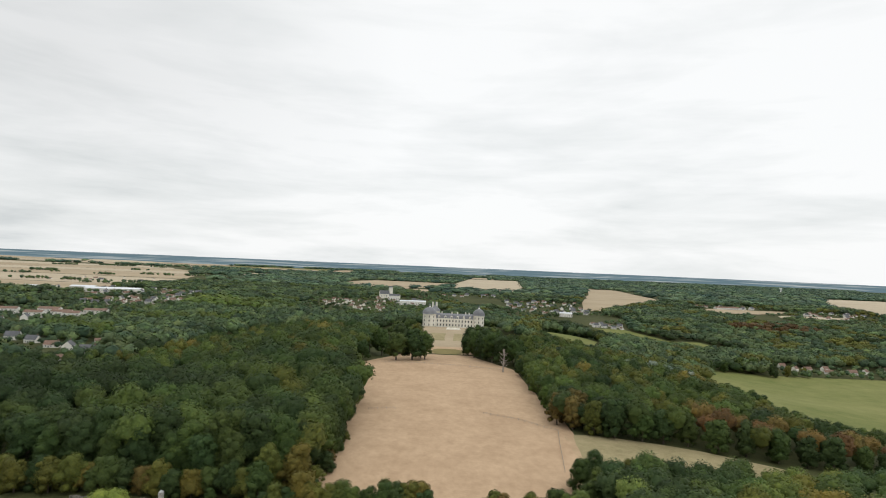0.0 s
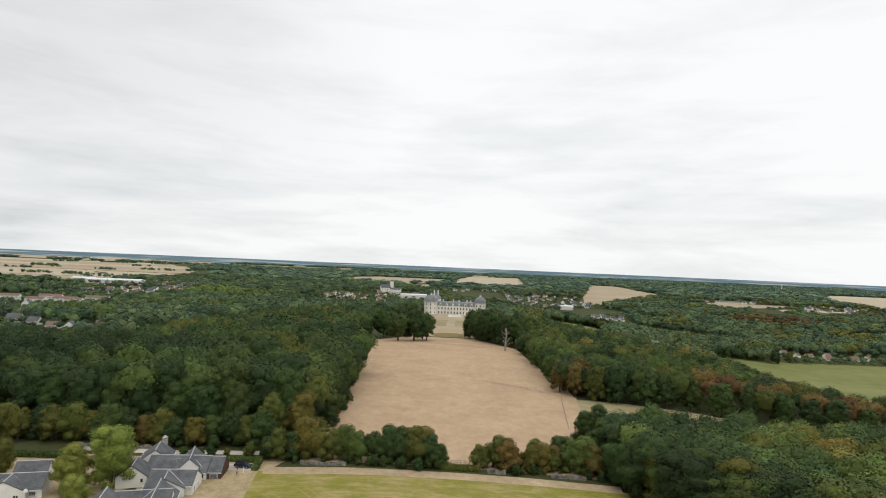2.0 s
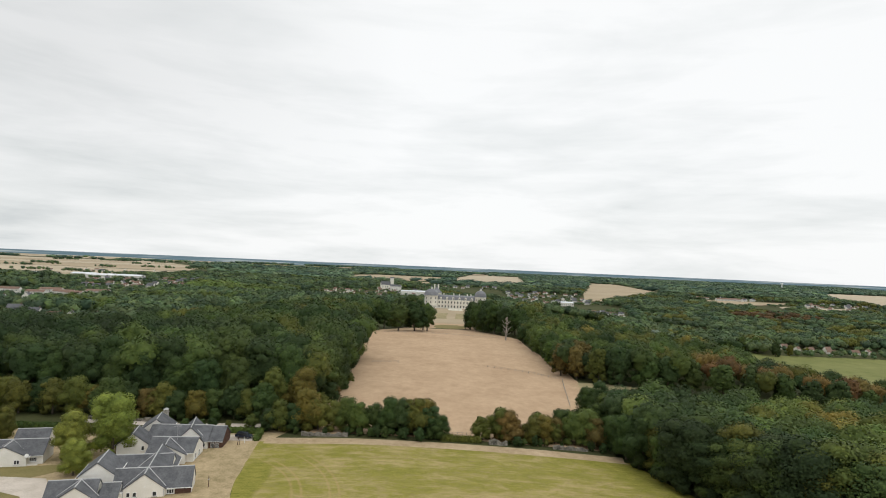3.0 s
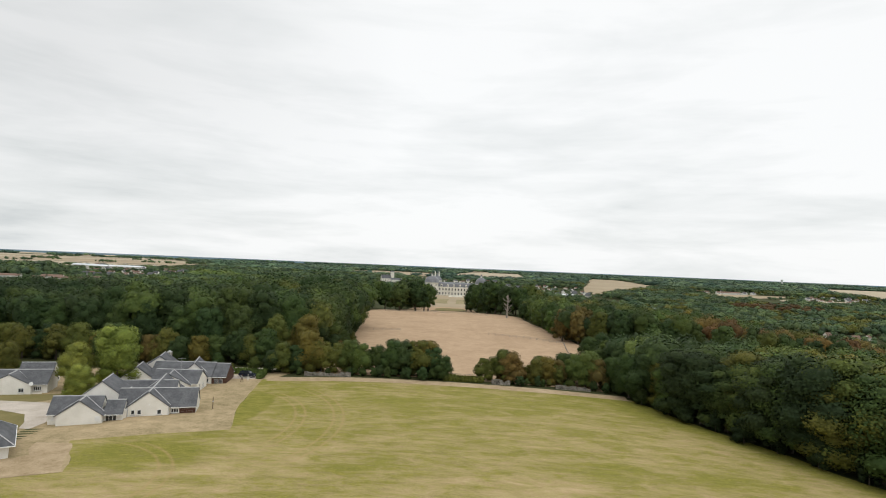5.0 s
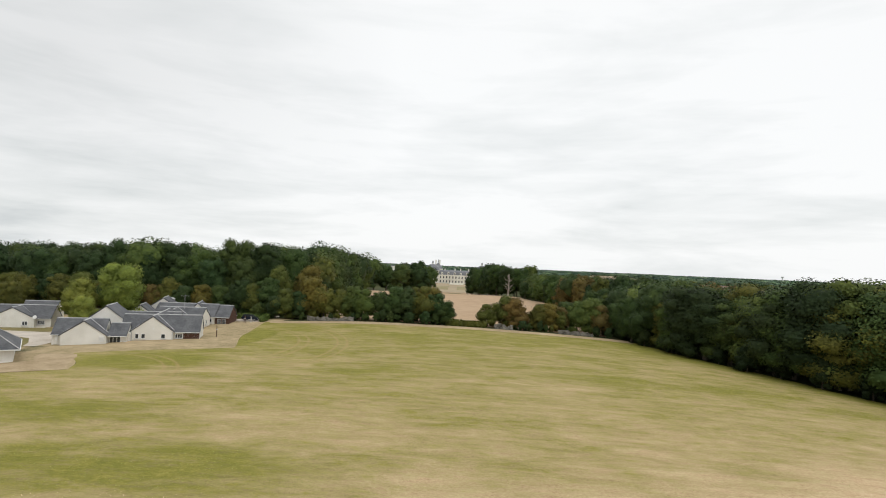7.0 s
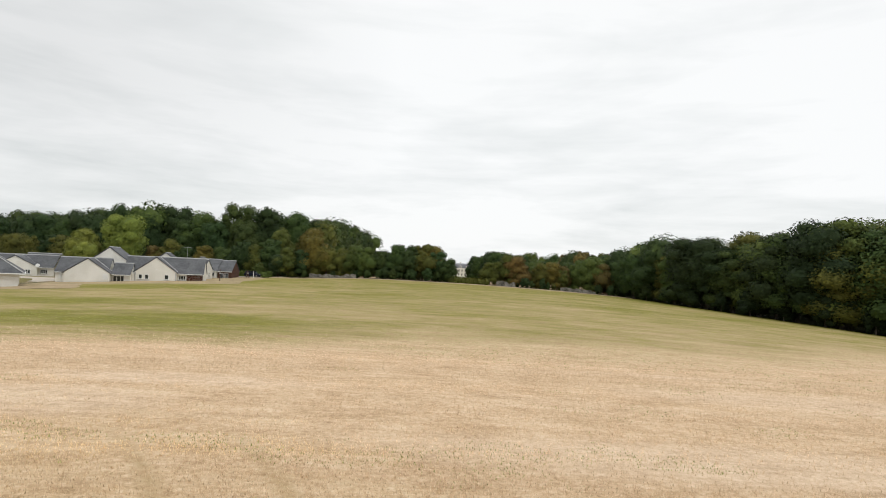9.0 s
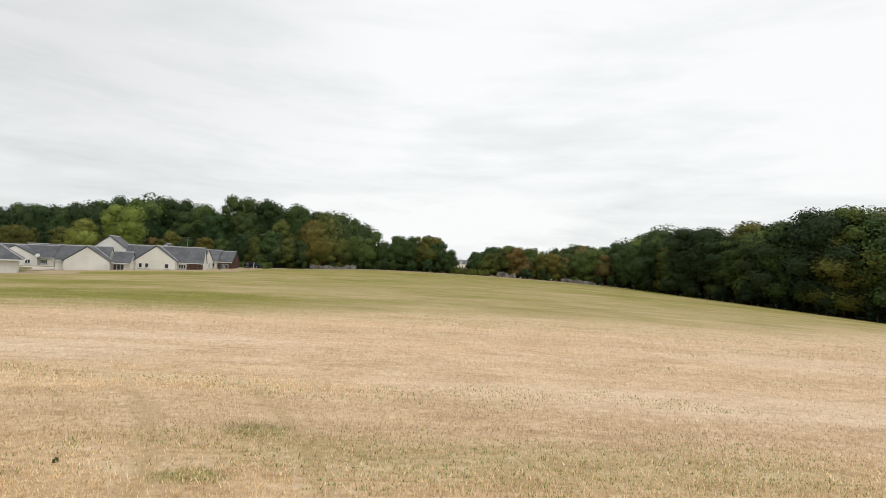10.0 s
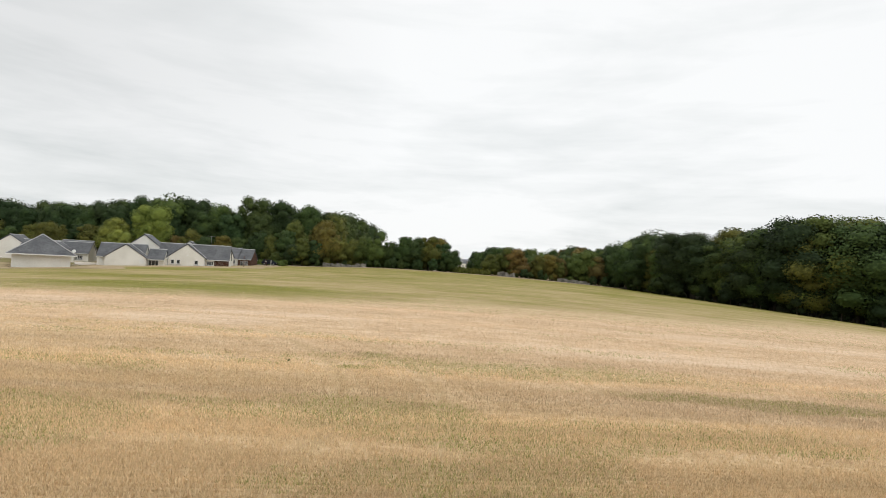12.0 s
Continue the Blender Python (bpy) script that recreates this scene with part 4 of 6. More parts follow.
def park_wall(points, tall, name, label):
    """A rubble wall along a plan line, uneven on top."""
    bm = bmesh.new()
    rng = random.Random(5)
    for (x0, y0), (x1, y1) in zip(points, points[1:]):
        n = max(1, round(math.hypot(x1 - x0, y1 - y0) / 0.55))
        way = Vector((x1 - x0, y1 - y0, 0)).normalized()
        side = Vector((-way.y, way.x, 0)) * 0.25
        ring = []
        for k in range(n + 1):
            x, y = x0 + (x1 - x0) * k / n, y0 + (y1 - y0) * k / n
            z, h = ground_z(x, y), tall * (0.62 + 0.55 * noise.noise(Vector((x * 0.35, y * 0.5, 2.0))) + rng.uniform(-0.2, 0.2))
            p = Vector((x, y, z))
            ring.append([bm.verts.new(q) for q in (p - side - Vector((0, 0, 0.4)), p + side - Vector((0, 0, 0.4)), p + side * 0.9 + Vector((0, 0, h)), p - side * 0.9 + Vector((0, 0, h)))])
        for a, b in zip(ring, ring[1:]):
            for i in range(4):
                bm.faces.new((a[i], b[i], b[(i + 1) % 4], a[(i + 1) % 4]))
        bm.faces.new(ring[0][::-1])
        bm.faces.new(ring[-1])
    bmesh.ops.recalc_face_normals(bm, faces=bm.faces)
    me = bpy.data.meshes.new(name)
    bm.to_mesh(me)
    bm.free()
    me.materials.append(RUBBLE)
    tagged(new(name, me), label, "wall", kind="structure")


park_wall([(-36, 163.2), (-30, 163.0), (-23.5, 162.8)], 1.35, "wall_west", "old rubble-stone park wall half hidden by shrubs")
park_wall([(14.2, 162.6), (19.2, 162.8)], 1.45, "wall_middle", "old rubble-stone park wall half hidden by shrubs")
park_wall([(31.5, 163.3), (41, 163.9)], 1.2, "wall_east", "crumbling rubble-stone park wall half hidden by shrubs")
park_wall([(-104, 175), (-79, 174.5)], 1.3, "wall_north", "low rubble-stone wall along the lane")


def hedge(points, wide, tall, label, colour=FRESH):
    """A clipped hedge: a leafy skin over a square-cut core."""
    rng = np.random.default_rng(9)
    pts, tris, base = [], [], 0
    for (x0, y0), (x1, y1) in zip(points, points[1:]):
        n = max(1, round(math.hypot(x1 - x0, y1 - y0) / 1.1))
        for k in range(n + 1):
            x, y = x0 + (x1 - x0) * k / n, y0 + (y1 - y0) * k / n
            v, f, d = blob(rng, (x, y, ground_z(x, y) + tall * 0.42), (0.85, wide * 0.55, tall * 0.55), 5, 8)
            pts.append(v)
            tris.append(f + base)
            base += len(v)
            m = 90
            d = rng.normal(size=(m, 3))
            d /= np.abs(d).max(axis=1)[:, None]
            p = np.array([x, y, ground_z(x, y) + tall * 0.5]) + d * np.array([0.75, wide / 2, tall / 2]) * rng.uniform(0.9, 1.08, (m, 1))
            t = rng.normal(size=(m, 3)) * 0.2
            b = rng.normal(size=(m, 3)) * 0.13
            pts.append(np.stack([p + t, p + b, p - t, p - b], 1).reshape(-1, 3))
            i = base + 4 * np.arange(m)
            tris.append(np.vstack([np.stack([i, i + 1, i + 2], 1), np.stack([i, i + 2, i + 3], 1)]))
            base += 4 * m
    ob = new("hedge", fill_mesh("hedge", np.vstack(pts), np.vstack(tris), LEAF))
    ob.color = (*colour, 1)
    tagged(ob, label, "hedge")


hedge([(-55.5, 165.2), (-48.2, 164.4)], 1.3, 1.35, "clipped green hedge behind the parked car")
hedge([(-47.4, 165.5), (-46.6, 158.5)], 1.3, 1.3, "clipped green hedge beside the parked car")
hedge([(-130, 163), (-97, 164)], 1.4, 1.6, "long clipped dark green garden hedge", OAK)
hedge([(2.0, 163.2), (11.5, 163.6)], 1.3, 1.5, "low scrubby hedge filling the gap in the park wall", OLIVE)


def parked_car():
    r = new("car")
    x, y = -50.3, 160.3
    r.matrix_world = pose(x, y, ground_z(x, y) + 0.12, 0, 0, -8)
    paint = Graph("car_paint", 0.25, 0.3, 0.6)
    paint.colour(paint.ramp(paint.noise(3.0), (0.3, (0.012, 0.018, 0.035)), (0.7, (0.022, 0.032, 0.055))))
    rubber = plain("rubber", (0.015, 0.015, 0.015), (0.03, 0.03, 0.03), 2, 12)
    body = [(-2.2, 0.35), (2.2, 0.35), (2.22, 0.7), (1.35, 0.92), (-2.15, 1.0), (-2.25, 0.7)]
    cabin = [(-2.05, 0.98), (1.25, 0.92), (0.55, 1.46), (-1.75, 1.5)]
    bm = bmesh.new()
    prism_into(bm, [(p[0], p[1]) for p in body], -0.88, 0.88, "v")
    bmesh.ops.bevel(bm, geom=bm.edges[:], offset=0.06, segments=2, affect="EDGES")
    part("body", bm, paint.mat, r)
    bm = bmesh.new()
    prism_into(bm, cabin, -0.72, 0.72, "v")
    bmesh.ops.bevel(bm, geom=bm.edges[:], offset=0.05, segments=2, affect="EDGES")
    part("windows", bm, GLASS, r, "dark tinted car windows")
    bm = bmesh.new()
    box_into(bm, -1.75, 0.5, -0.68, 0.68, 1.46, 1.54)
    bmesh.ops.bevel(bm, geom=bm.edges[:], offset=0.03, segments=2, affect="EDGES")
    part("roof", bm, paint.mat, r)
    for wx in (-1.35, 1.38):
        for wy in (-0.8, 0.8):
            bm = bmesh.new()
            bmesh.ops.create_cone(bm, cap_ends=True, segments=18, radius1=0.32, radius2=0.32, depth=0.22, matrix=Matrix.Translation((wx, wy, 0.32)) @ Matrix.Rotation(radians(90), 4, "X"))
            w = part("wheel", bm, rubber, r)
            bm = bmesh.new()
            bmesh.ops.create_cone(bm, cap_ends=True, segments=12, radius1=0.19, radius2=0.16, depth=0.04, matrix=Matrix.Translation((wx, wy * 1.14, 0.32)) @ Matrix.Rotation(radians(90), 4, "X"))
            part("rim", bm, STEEL, w)
    for wy in (-0.6, 0.6):
        bm = bmesh.new()
        box_into(bm, 2.15, 2.25, wy - 0.2, wy + 0.2, 0.6, 0.74)
        part("headlight", bm, STEEL, r)
    tagged(r, "dark blue estate car parked beside a clipped hedge", "car")


parked_car()


def stake(x, y, tall, material, label, name="stake", lean=0.0):
    r = new(name)
    r.matrix_world = pose(x, y, ground_z(x, y), 0, lean, 0)
    bm = bmesh.new()
    bmesh.ops.create_cone(bm, cap_ends=True, segments=8, radius1=0.09, radius2=0.06, depth=tall + 0.3, matrix=Matrix.Translation((0, 0, tall / 2 - 0.15)))
    part("post", bm, material, r)
    bm = bmesh.new()
    box_into(bm, -0.12, 0.12, -0.12, 0.12, tall * 0.62, tall * 0.7)
    part("tie", bm, RIDGE, r)
    tagged(r, label, "stake", "stakes on the dry lawn")


stake(-46.4, 125.9, 2.5, TIMBER, "tall brown wooden stake in the dry lawn")
stake(-50.2, 154.6, 2.0, TIMBER, "reddish wooden stake near the parked car", lean=8)
stake(-49.7, 154.8, 1.9, TIMBER, "reddish wooden stake near the parked car", lean=-8)
stake(-48.9, 156.2, 1.7, WHITE_FRAME, "white-painted post near the parked car")

# ------------------------------------------------------------------ the castle at the end of the park


def dome_roof(bm, x, y, z, r, tall, sides=20):
    """A bell-shaped slate dome with a flared foot."""
    prof = [(1.12, 0.0), (1.04, 0.10), (1.0, 0.28), (0.90, 0.52), (0.70, 0.76), (0.42, 0.93), (0.20, 1.0)]
    rings = []
    for k, h in prof:
        rings.append([bm.verts.new((x + r * k * math.cos(2 * math.pi * i / sides), y + r * k * math.sin(2 * math.pi * i / sides), z + tall * h)) for i in range(sides)])
    for a, b in zip(rings, rings[1:]):
        for i in range(sides):
            bm.faces.new((a[i], a[(i + 1) % sides], b[(i + 1) % sides], b[i]))
    bm.faces.new(rings[0][::-1])
    bm.faces.new(rings[-1])
    bmesh.ops.recalc_face_normals(bm, faces=bm.faces)


def drum(bm, x, y, z0, z1, r0, r1=None, sides=20):
    bmesh.ops.create_cone(bm, cap_ends=True, segments=sides, radius1=r0, radius2=r0 if r1 is None else r1, depth=z1 - z0, matrix=Matrix.Translation((x, y, (z0 + z1) / 2)))


def castle():
    r = new("castle")
    base = -5.8
    r.matrix_world = pose(17.0, 750.0, base, 0, 0, -1.5)
    # long wing: 42 m between the towers
    x0, x1, depth = -21.5, 24.5, 13.0
    bm = bmesh.new()
    box_into(bm, x0, x1, 0, depth, -3, 10.6)
    part("wall", bm, LIMESTONE, r)
    for z, t in ((5.2, 0.4), (10.2, 0.6)):
        bm = bmesh.new()
        box_into(bm, x0, x1, -0.35, 0, z, z + t)
        part("cornice", bm, LIMESTONE, r)
    bm = bmesh.new()
    prism_into(bm, [(-0.3, 10.8), (1.6, 14.8), (depth / 2, 16.6), (depth - 1.6, 14.8), (depth + 0.3, 10.8)], x0, x1, "u")
    part("roof", bm, CASTLE_SLATE, r, "steep grey slate mansard roof")
    pane, frame_ = bpy.data.meshes.new("pane"), bpy.data.meshes.new("surround")
    bm = bmesh.new()
    box_into(bm, -0.65, 0.65, -0.1, 0.05, 0, 2.6)
    bm.to_mesh(pane)
    bm.free()
    pane.materials.append(GLASS)
    bm = bmesh.new()
    for a in ((-0.95, -0.65, 0, 2.6), (0.65, 0.95, 0, 2.6), (-1.05, 1.05, 2.6, 2.95), (-1.05, 1.05, -0.25, 0)):
        box_into(bm, a[0], a[1], -0.22, 0.05, a[2], a[3])
    bm.to_mesh(frame_)
    bm.free()
    frame_.materials.append(LIMESTONE)

    def opening(x, y, z, s=1.0, turn=0.0, parent=r):
        w = new("window", frame_)
        w.parent = parent
        w.matrix_basis = Matrix.LocRotScale((x, y, z), Euler((0, 0, turn)), (s, 1, s))
        p = new("pane", pane)
        p.parent = w

    n = 12
    for k in range(n):
        x = x0 + (x1 - x0) * (k + 0.5) / n
        opening(x, 0, 1.4)
        opening(x, 0, 6.4)
    for k in range(0, n, 2):
        x = x0 + (x1 - x0) * (k + 1.0) / n
        bm = bmesh.new()
        box_into(bm, x - 1.1, x + 1.1, -0.2, 2.4, 10.8, 13.2)
        bm2 = [(-1.35, 13.2), (1.35, 13.2), (0, 14.3)]
        prism_into(bm, [(x + a, b) for a, b in bm2], -0.35, 3.2, "v")
        d = part("dormer", bm, LIMESTONE, r)
        opening(x, -0.2, 11.1, 0.72)
    for x, h in ((-14.5, 18.4), (-2, 18.7), (5, 18.4), (15, 18.6), (19.5, 18.2)):
        bm = bmesh.new()
        box_into(bm, x - 0.7, x + 0.7, 5.4, 7.2, 14, h)
        box_into(bm, x - 0.85, x + 0.85, 5.25, 7.35, h - 0.5, h - 0.2)
        part("chimney", bm, LIMESTONE, r)
    # the towers
    for x, y, rad, wall_top, dome_h in ((-29.8, 3.0, 8.3, 15.6, 8.0), (31.3, 3.0, 6.9, 15.8, 8.0)):
        bm = bmesh.new()
        drum(bm, x, y, -2, wall_top, rad)
        t = part("tower", bm, LIMESTONE, r)
        bm = bmesh.new()
        drum(bm, x, y, wall_top - 0.9, wall_top, rad + 0.5)
        part("cornice", bm, LIMESTONE, t)
        bm = bmesh.new()
        dome_roof(bm, x, y, wall_top, rad + 0.3, dome_h)
        part("dome", bm, CASTLE_SLATE, t, "bell-shaped slate dome")
        bm = bmesh.new()
        drum(bm, x, y, wall_top + dome_h - 0.2, wall_top + dome_h + 1.6, 1.2, 1.1, 10)
        part("lantern", bm, LIMESTONE, t)
        bm = bmesh.new()
        drum(bm, x, y, wall_top + dome_h + 1.6, wall_top + dome_h + 4.4, 1.4, 0.05, 10)
        part("spire", bm, CASTLE_SLATE, t)
        for a in (-130, -90, -50):
            for z in (1.4, 6.4, 11.2):
                w = opening(x + (rad - 0.02) * math.cos(radians(a)), y + (rad - 0.02) * math.sin(radians(a)), z, 0.9, radians(a + 90))
    # the keep behind the west tower
    bm = bmesh.new()
    box_into(bm, -30, -18, 20, 34, -2, 18)
    k = part("keep", bm, LIMESTONE, r)
    bm = bmesh.new()
    v = [bm.verts.new(p) for p in ((-30.4, 19.6, 18), (-17.6, 19.6, 18), (-17.6, 34.4, 18), (-30.4, 34.4, 18), (-24, 25.5, 26), (-24, 28.5, 26))]
    for f in ((3, 2, 1, 0), (0, 1, 4), (1, 2, 5, 4), (2, 3, 5), (3, 0, 4, 5)):
        bm.faces.new([v[i] for i in f])
    bmesh.ops.recalc_face_normals(bm, faces=bm.faces)
    part("roof", bm, CASTLE_SLATE, k)
    for x in (-27.0, -22.0):
        bm = bmesh.new()
        box_into(bm, x - 0.8, x + 0.8, 24, 27, 17, 29)
        part("chimney", bm, LIMESTONE, k)
    bm = bmesh.new()
    drum(bm, -24, 27, 25.8, 30.5, 0.8, 0.05, 8)
    part("spire", bm, CASTLE_SLATE, k)
    tagged(r, "pale limestone castle with slate domes at the park's end", "castle")


castle()
lay("terrace", FAR_STUBBLE, "dry sandy terrace garden before the castle", [(598, -20, 28), (660, -17, 36), (748, -19, 48)], 0.15, wobble=2, category="terrace")
lay("lawn", LAWN, "olive sunken round lawn", [(548, -1, 17), (556, -5, 22), (566, -6.5, 24), (576, -5, 22), (583, 0, 17)], 0.16, wobble=0.5, category="lawn")
lay("lawn", TAN_FIELD, "dry olive parterre", [(640, -10, 6), (690, -9, 8)], 0.22, wobble=1, category="lawn")
lay("lawn", TAN_FIELD, "dry olive parterre", [(640, 15, 30), (690, 17, 36)], 0.22, wobble=1, category="lawn")


def stone_steps():
    r = new("terrace_steps")
    r.location = (17, 722, ground_z(17, 722))
    for k in range(5):
        bm = bmesh.new()
        box_into(bm, -9 + k * 0.4, 9 - k * 0.4, k * 1.2, 7, k * 0.5 - 0.8, k * 0.5 + 0.1)
        part("step", bm, LIMESTONE, r)
    tagged(r, "broad pale stone steps up to the castle terrace", "steps")


stone_steps()


def dead_tree():
    r = new("dead_tree")
    x, y = 47.5, 438.0
    r.location = (x, y, ground_z(x, y))
    rng = random.Random(4)
    v, f = tube([((0, 0, -0.5), 0.75), ((0.1, 0, 4), 0.55), ((0.5, 0.2, 10), 0.36), ((0.8, 0, 17), 0.12)])
    part_mesh = bpy.data.meshes.new("trunk")
    part_mesh.from_pydata(v, [], f)
    part_mesh.materials.append(DEADWOOD)
    new("trunk", part_mesh).parent = r
    for k in range(30):
        z = 3.0 + k * 0.42
        a, d = rng.uniform(0, 6.28), rng.uniform(3.4, 7.2) * (1 - z / 26)
        ca, sa = math.cos(a) * d, math.sin(a) * d * 0.5
        v, f = tube([((0.2, 0.1, z), 0.30), ((ca * 0.5, sa * 0.5, z + rng.uniform(0.2, 1.2)), 0.22), ((ca, sa, z + rng.uniform(0.2, 3.4)), 0.08)], 6)
        me = bpy.data.meshes.new("limb")
        me.from_pydata(v, [], f)
        me.materials.append(DEADWOOD)
        new("limb", me).parent = r
    tagged(r, "bare grey dead tree standing before the wood", "tree")


dead_tree()


def post_fence(points, gap, tall, label, name="fence", gate=False):
    """Posts with two rails along a plan line."""
    r = new(name)
    r.location = (points[0][0], points[0][1], ground_z(*points[0]))
    inv = Vector(r.location)
    post = bpy.data.meshes.new("post")
    bm = bmesh.new()
    box_into(bm, -0.07, 0.07, -0.07, 0.07, -0.3, tall)
    bm.to_mesh(post)
    bm.free()
    post.materials.append(DEADWOOD)
    spots = []
    for (x0, y0), (x1, y1) in zip(points, points[1:]):
        n = max(1, round(math.hypot(x1 - x0, y1 - y0) / gap))
        spots += [(x0 + (x1 - x0) * k / n, y0 + (y1 - y0) * k / n) for k in range(n)]
    spots.append(points[-1])
    at = [Vector((x, y, ground_z(x, y))) - inv for x, y in spots]
    for p in at:
        ob = new("post", post)
        ob.parent, ob.location = r, p
    for h in (tall * 0.5, tall * 0.9):
        bm = bmesh.new()
        for p, q in zip(at, at[1:]):
            strip_into(bm, p + Vector((0, 0, h)), q + Vector((0, 0, h)), 0.06, 0.07)
        part("rail", bm, DEADWOOD, r)
    tagged(r, label, "fence")


post_fence([(2, 167.5), (6, 167.8), (11, 168)], 1.3, 1.3, "weathered wooden gate fence closing the pasture's foot", "gate_fence")
post_fence([(24, 300), (40, 290), (55.5, 272), (52, 250), (47, 215)], 4.0, 1.2, "weathered wooden fence along the pasture")
post_fence([(-33, 300), (-20, 303)], 4.0, 1.2, "weathered wooden fence across the pasture")
post_fence([(-42, 458), (-10, 462), (20, 455), (48, 446)], 5.0, 1.2, "weathered wooden fence across the pasture's end")

# ------------------------------------------------------------------ single trees: hedge line, wood edges, gardens, park
EDGE = [tree_kind(81 + k, 15, 5.4, 0.1, 15000, 0.165, 24) for k in range(4)]
BELT = [tree_kind(71 + k, 15, 5.6, 0.1, 2600, 0.40, 20) for k in range(3)]
PARK = [tree_kind(51 + k, 22, 8.4, 2.0, 2800, 0.56, 18) for k in range(3)]
OAKS = [tree_kind(91 + k, 22, 7.6, 1.2, 10000, 0.28, 26) for k in range(3)]
SHRUB = [tree_kind(61 + k, 8, 3.8, 0.0, 5600, 0.165, 16) for k in range(4)]


# deep scales the leaf colours down, as shade put into them
def row(kinds, nominal, items, label, group, name="tree", category="tree", broad=1.0, deep=1.0):
    for k, (x, y, tall, colour) in enumerate(items):
        r = random.Random(k * 7 + round(x))
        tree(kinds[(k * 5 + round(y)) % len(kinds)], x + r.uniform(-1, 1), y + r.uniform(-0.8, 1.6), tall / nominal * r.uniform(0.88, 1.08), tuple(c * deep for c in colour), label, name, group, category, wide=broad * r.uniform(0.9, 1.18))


row(SHRUB, 8, [(-46.5, 167, 6.5, DEEP), (-43.5, 168.5, 8.5, OLIVE), (-39.5, 168.5, 9.0, DEEP), (-36.5, 170, 11.5, YELLOW), (-33, 168, 9.0, OLIVE), (-29, 167.5, 8.6, OLIVE), (-25, 167, 8.8, FRESH), (-21, 167, 9.2, FRESH),
               (-17, 167.5, 9.0, OAK), (-13, 167.5, 9.6, OAK), (-9, 166.5, 9.6, DEEP), (-5, 167, 10.0, OLIVE), (-1.5, 166.5, 9.0, DEEP), (-3, 169.5, 9.6, YELLOW), (-12, 170.5, 9.5, OLIVE), (0.2, 165.4, 6.5, OAK)],
    "rounded shrubby tree in the old park wall's hedge line", "trees along the park wall")
row(SHRUB, 8, [(13.5, 166.5, 6.6, OLIVE), (16.5, 166.5, 8.6, OLIVE), (19.5, 167, 8.2, AMBER), (22.5, 167, 7.2, AMBER), (26, 168, 7.6, OLIVE), (29.5, 168.5, 7.4, YELLOW), (32, 167.5, 7.0, OLIVE), (33.5, 168.5, 8.0, AMBER), (37, 169, 9.2, FRESH), (40.5, 170, 10.2, FRESH), (44.2, 168.5, 9.0, AMBER), (47.5, 168, 9.4, OAK), (36, 175, 8.0, OAK), (28, 174, 7.0, OLIVE)],
    "autumn-tinged shrubby tree along the old park wall", "trees along the park wall")
row(SHRUB, 8, [(-38, 164.4, 2.2, OAK), (-24, 163.4, 2.0, DEEP), (-13, 162.3, 3.0, OAK), (-8, 162, 3.0, DEEP), (-17.5, 162.8, 2.6, OAK), (20.5, 163, 1.9, OAK), (34.5, 164, 1.6, DEEP), (24, 163.4, 2.2, OAK), (28, 163.8, 2.4, OAK), (45.5, 163.6, 2.8, DEEP), (-30, 163.6, 2.4, DEEP), (-16, 162.6, 3.4, DEEP), (-10, 162.4, 3.2, DEEP), (-5, 162, 3.6, DEEP), (-1, 162.2, 3.4, OAK), (-20, 163, 2.8, OAK), (22, 163.2, 2.6, DEEP), (26, 163.6, 2.8, DEEP), (30, 164, 2.2, OLIVE), (43, 163.8, 3.2, DEEP), (48, 162.5, 3.6, DEEP)],
    "dark ivy-like shrub leaning on the park wall", "shrubs on the park wall", "shrub", "shrub")
# the wood's edge beside the stubble; SHADY and deep put shade into the leaves
row(EDGE, 15, [(50.5, 161, 12.0, OAK), (53.5, 156, 13.5, DEEP), (56, 151.5, 13.2, OLIVE), (57.5, 147, 15.4, FRESH), (59, 142.5, 16.5, SHADY), (61.5, 139, 17.8, SHADY), (64, 134, 17.1, OAK), (66.5, 130, 18.7, FRESH), (69, 127, 18.7, SHADY), (71.5, 123, 19.2, OAK), (74.5, 119, 19.8, SHADY), (77, 115.5, 19.2, OLIVE), (79.5, 118, 21.5, FRESH), (81, 110, 20.4, OAK), (84, 113, 21.5, OLIVE), (86, 105, 19.8, SHADY), (90, 99, 20.9, OAK), (95, 93, 20.9, SHADY), (101, 88, 19.8, OAK), (69, 136, 20.4, OLIVE), (75, 127.5, 20.9, FRESH), (63, 146, 17.6, OAK), (57, 160, 14.3, FRESH), (54, 168, 11.0, OLIVE)],
    "tall broadleaf tree on the wood's edge, darkened for shade, leafy to the ground", "trees on the wood's edge", broad=1.28, deep=0.9)
# darkened leaf colours stand in for the shade at the wood's foot
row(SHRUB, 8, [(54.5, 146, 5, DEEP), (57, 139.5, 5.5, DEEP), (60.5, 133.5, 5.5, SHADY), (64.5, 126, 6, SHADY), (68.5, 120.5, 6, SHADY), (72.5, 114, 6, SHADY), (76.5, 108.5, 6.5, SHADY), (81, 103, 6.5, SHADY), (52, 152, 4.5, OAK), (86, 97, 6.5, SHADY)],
    "undergrowth shrub at the foot of the wood, darkened for shade", "undergrowth shrubs", "shrub", "shrub", deep=0.6)
# corner clump between pasture and hay field
row(EDGE, 15, [(49, 196, 13.5, OAK), (54, 202, 12.5, DEEP), (59, 196, 12, FRESH), (65, 201, 11, OLIVE), (71, 197, 11.5, OAK), (52, 187, 11.5, FRESH), (48, 180, 10.5, OAK), (60, 186, 11.5, OLIVE)],
    "dense green tree at the pasture's corner", "trees at the pasture corner")
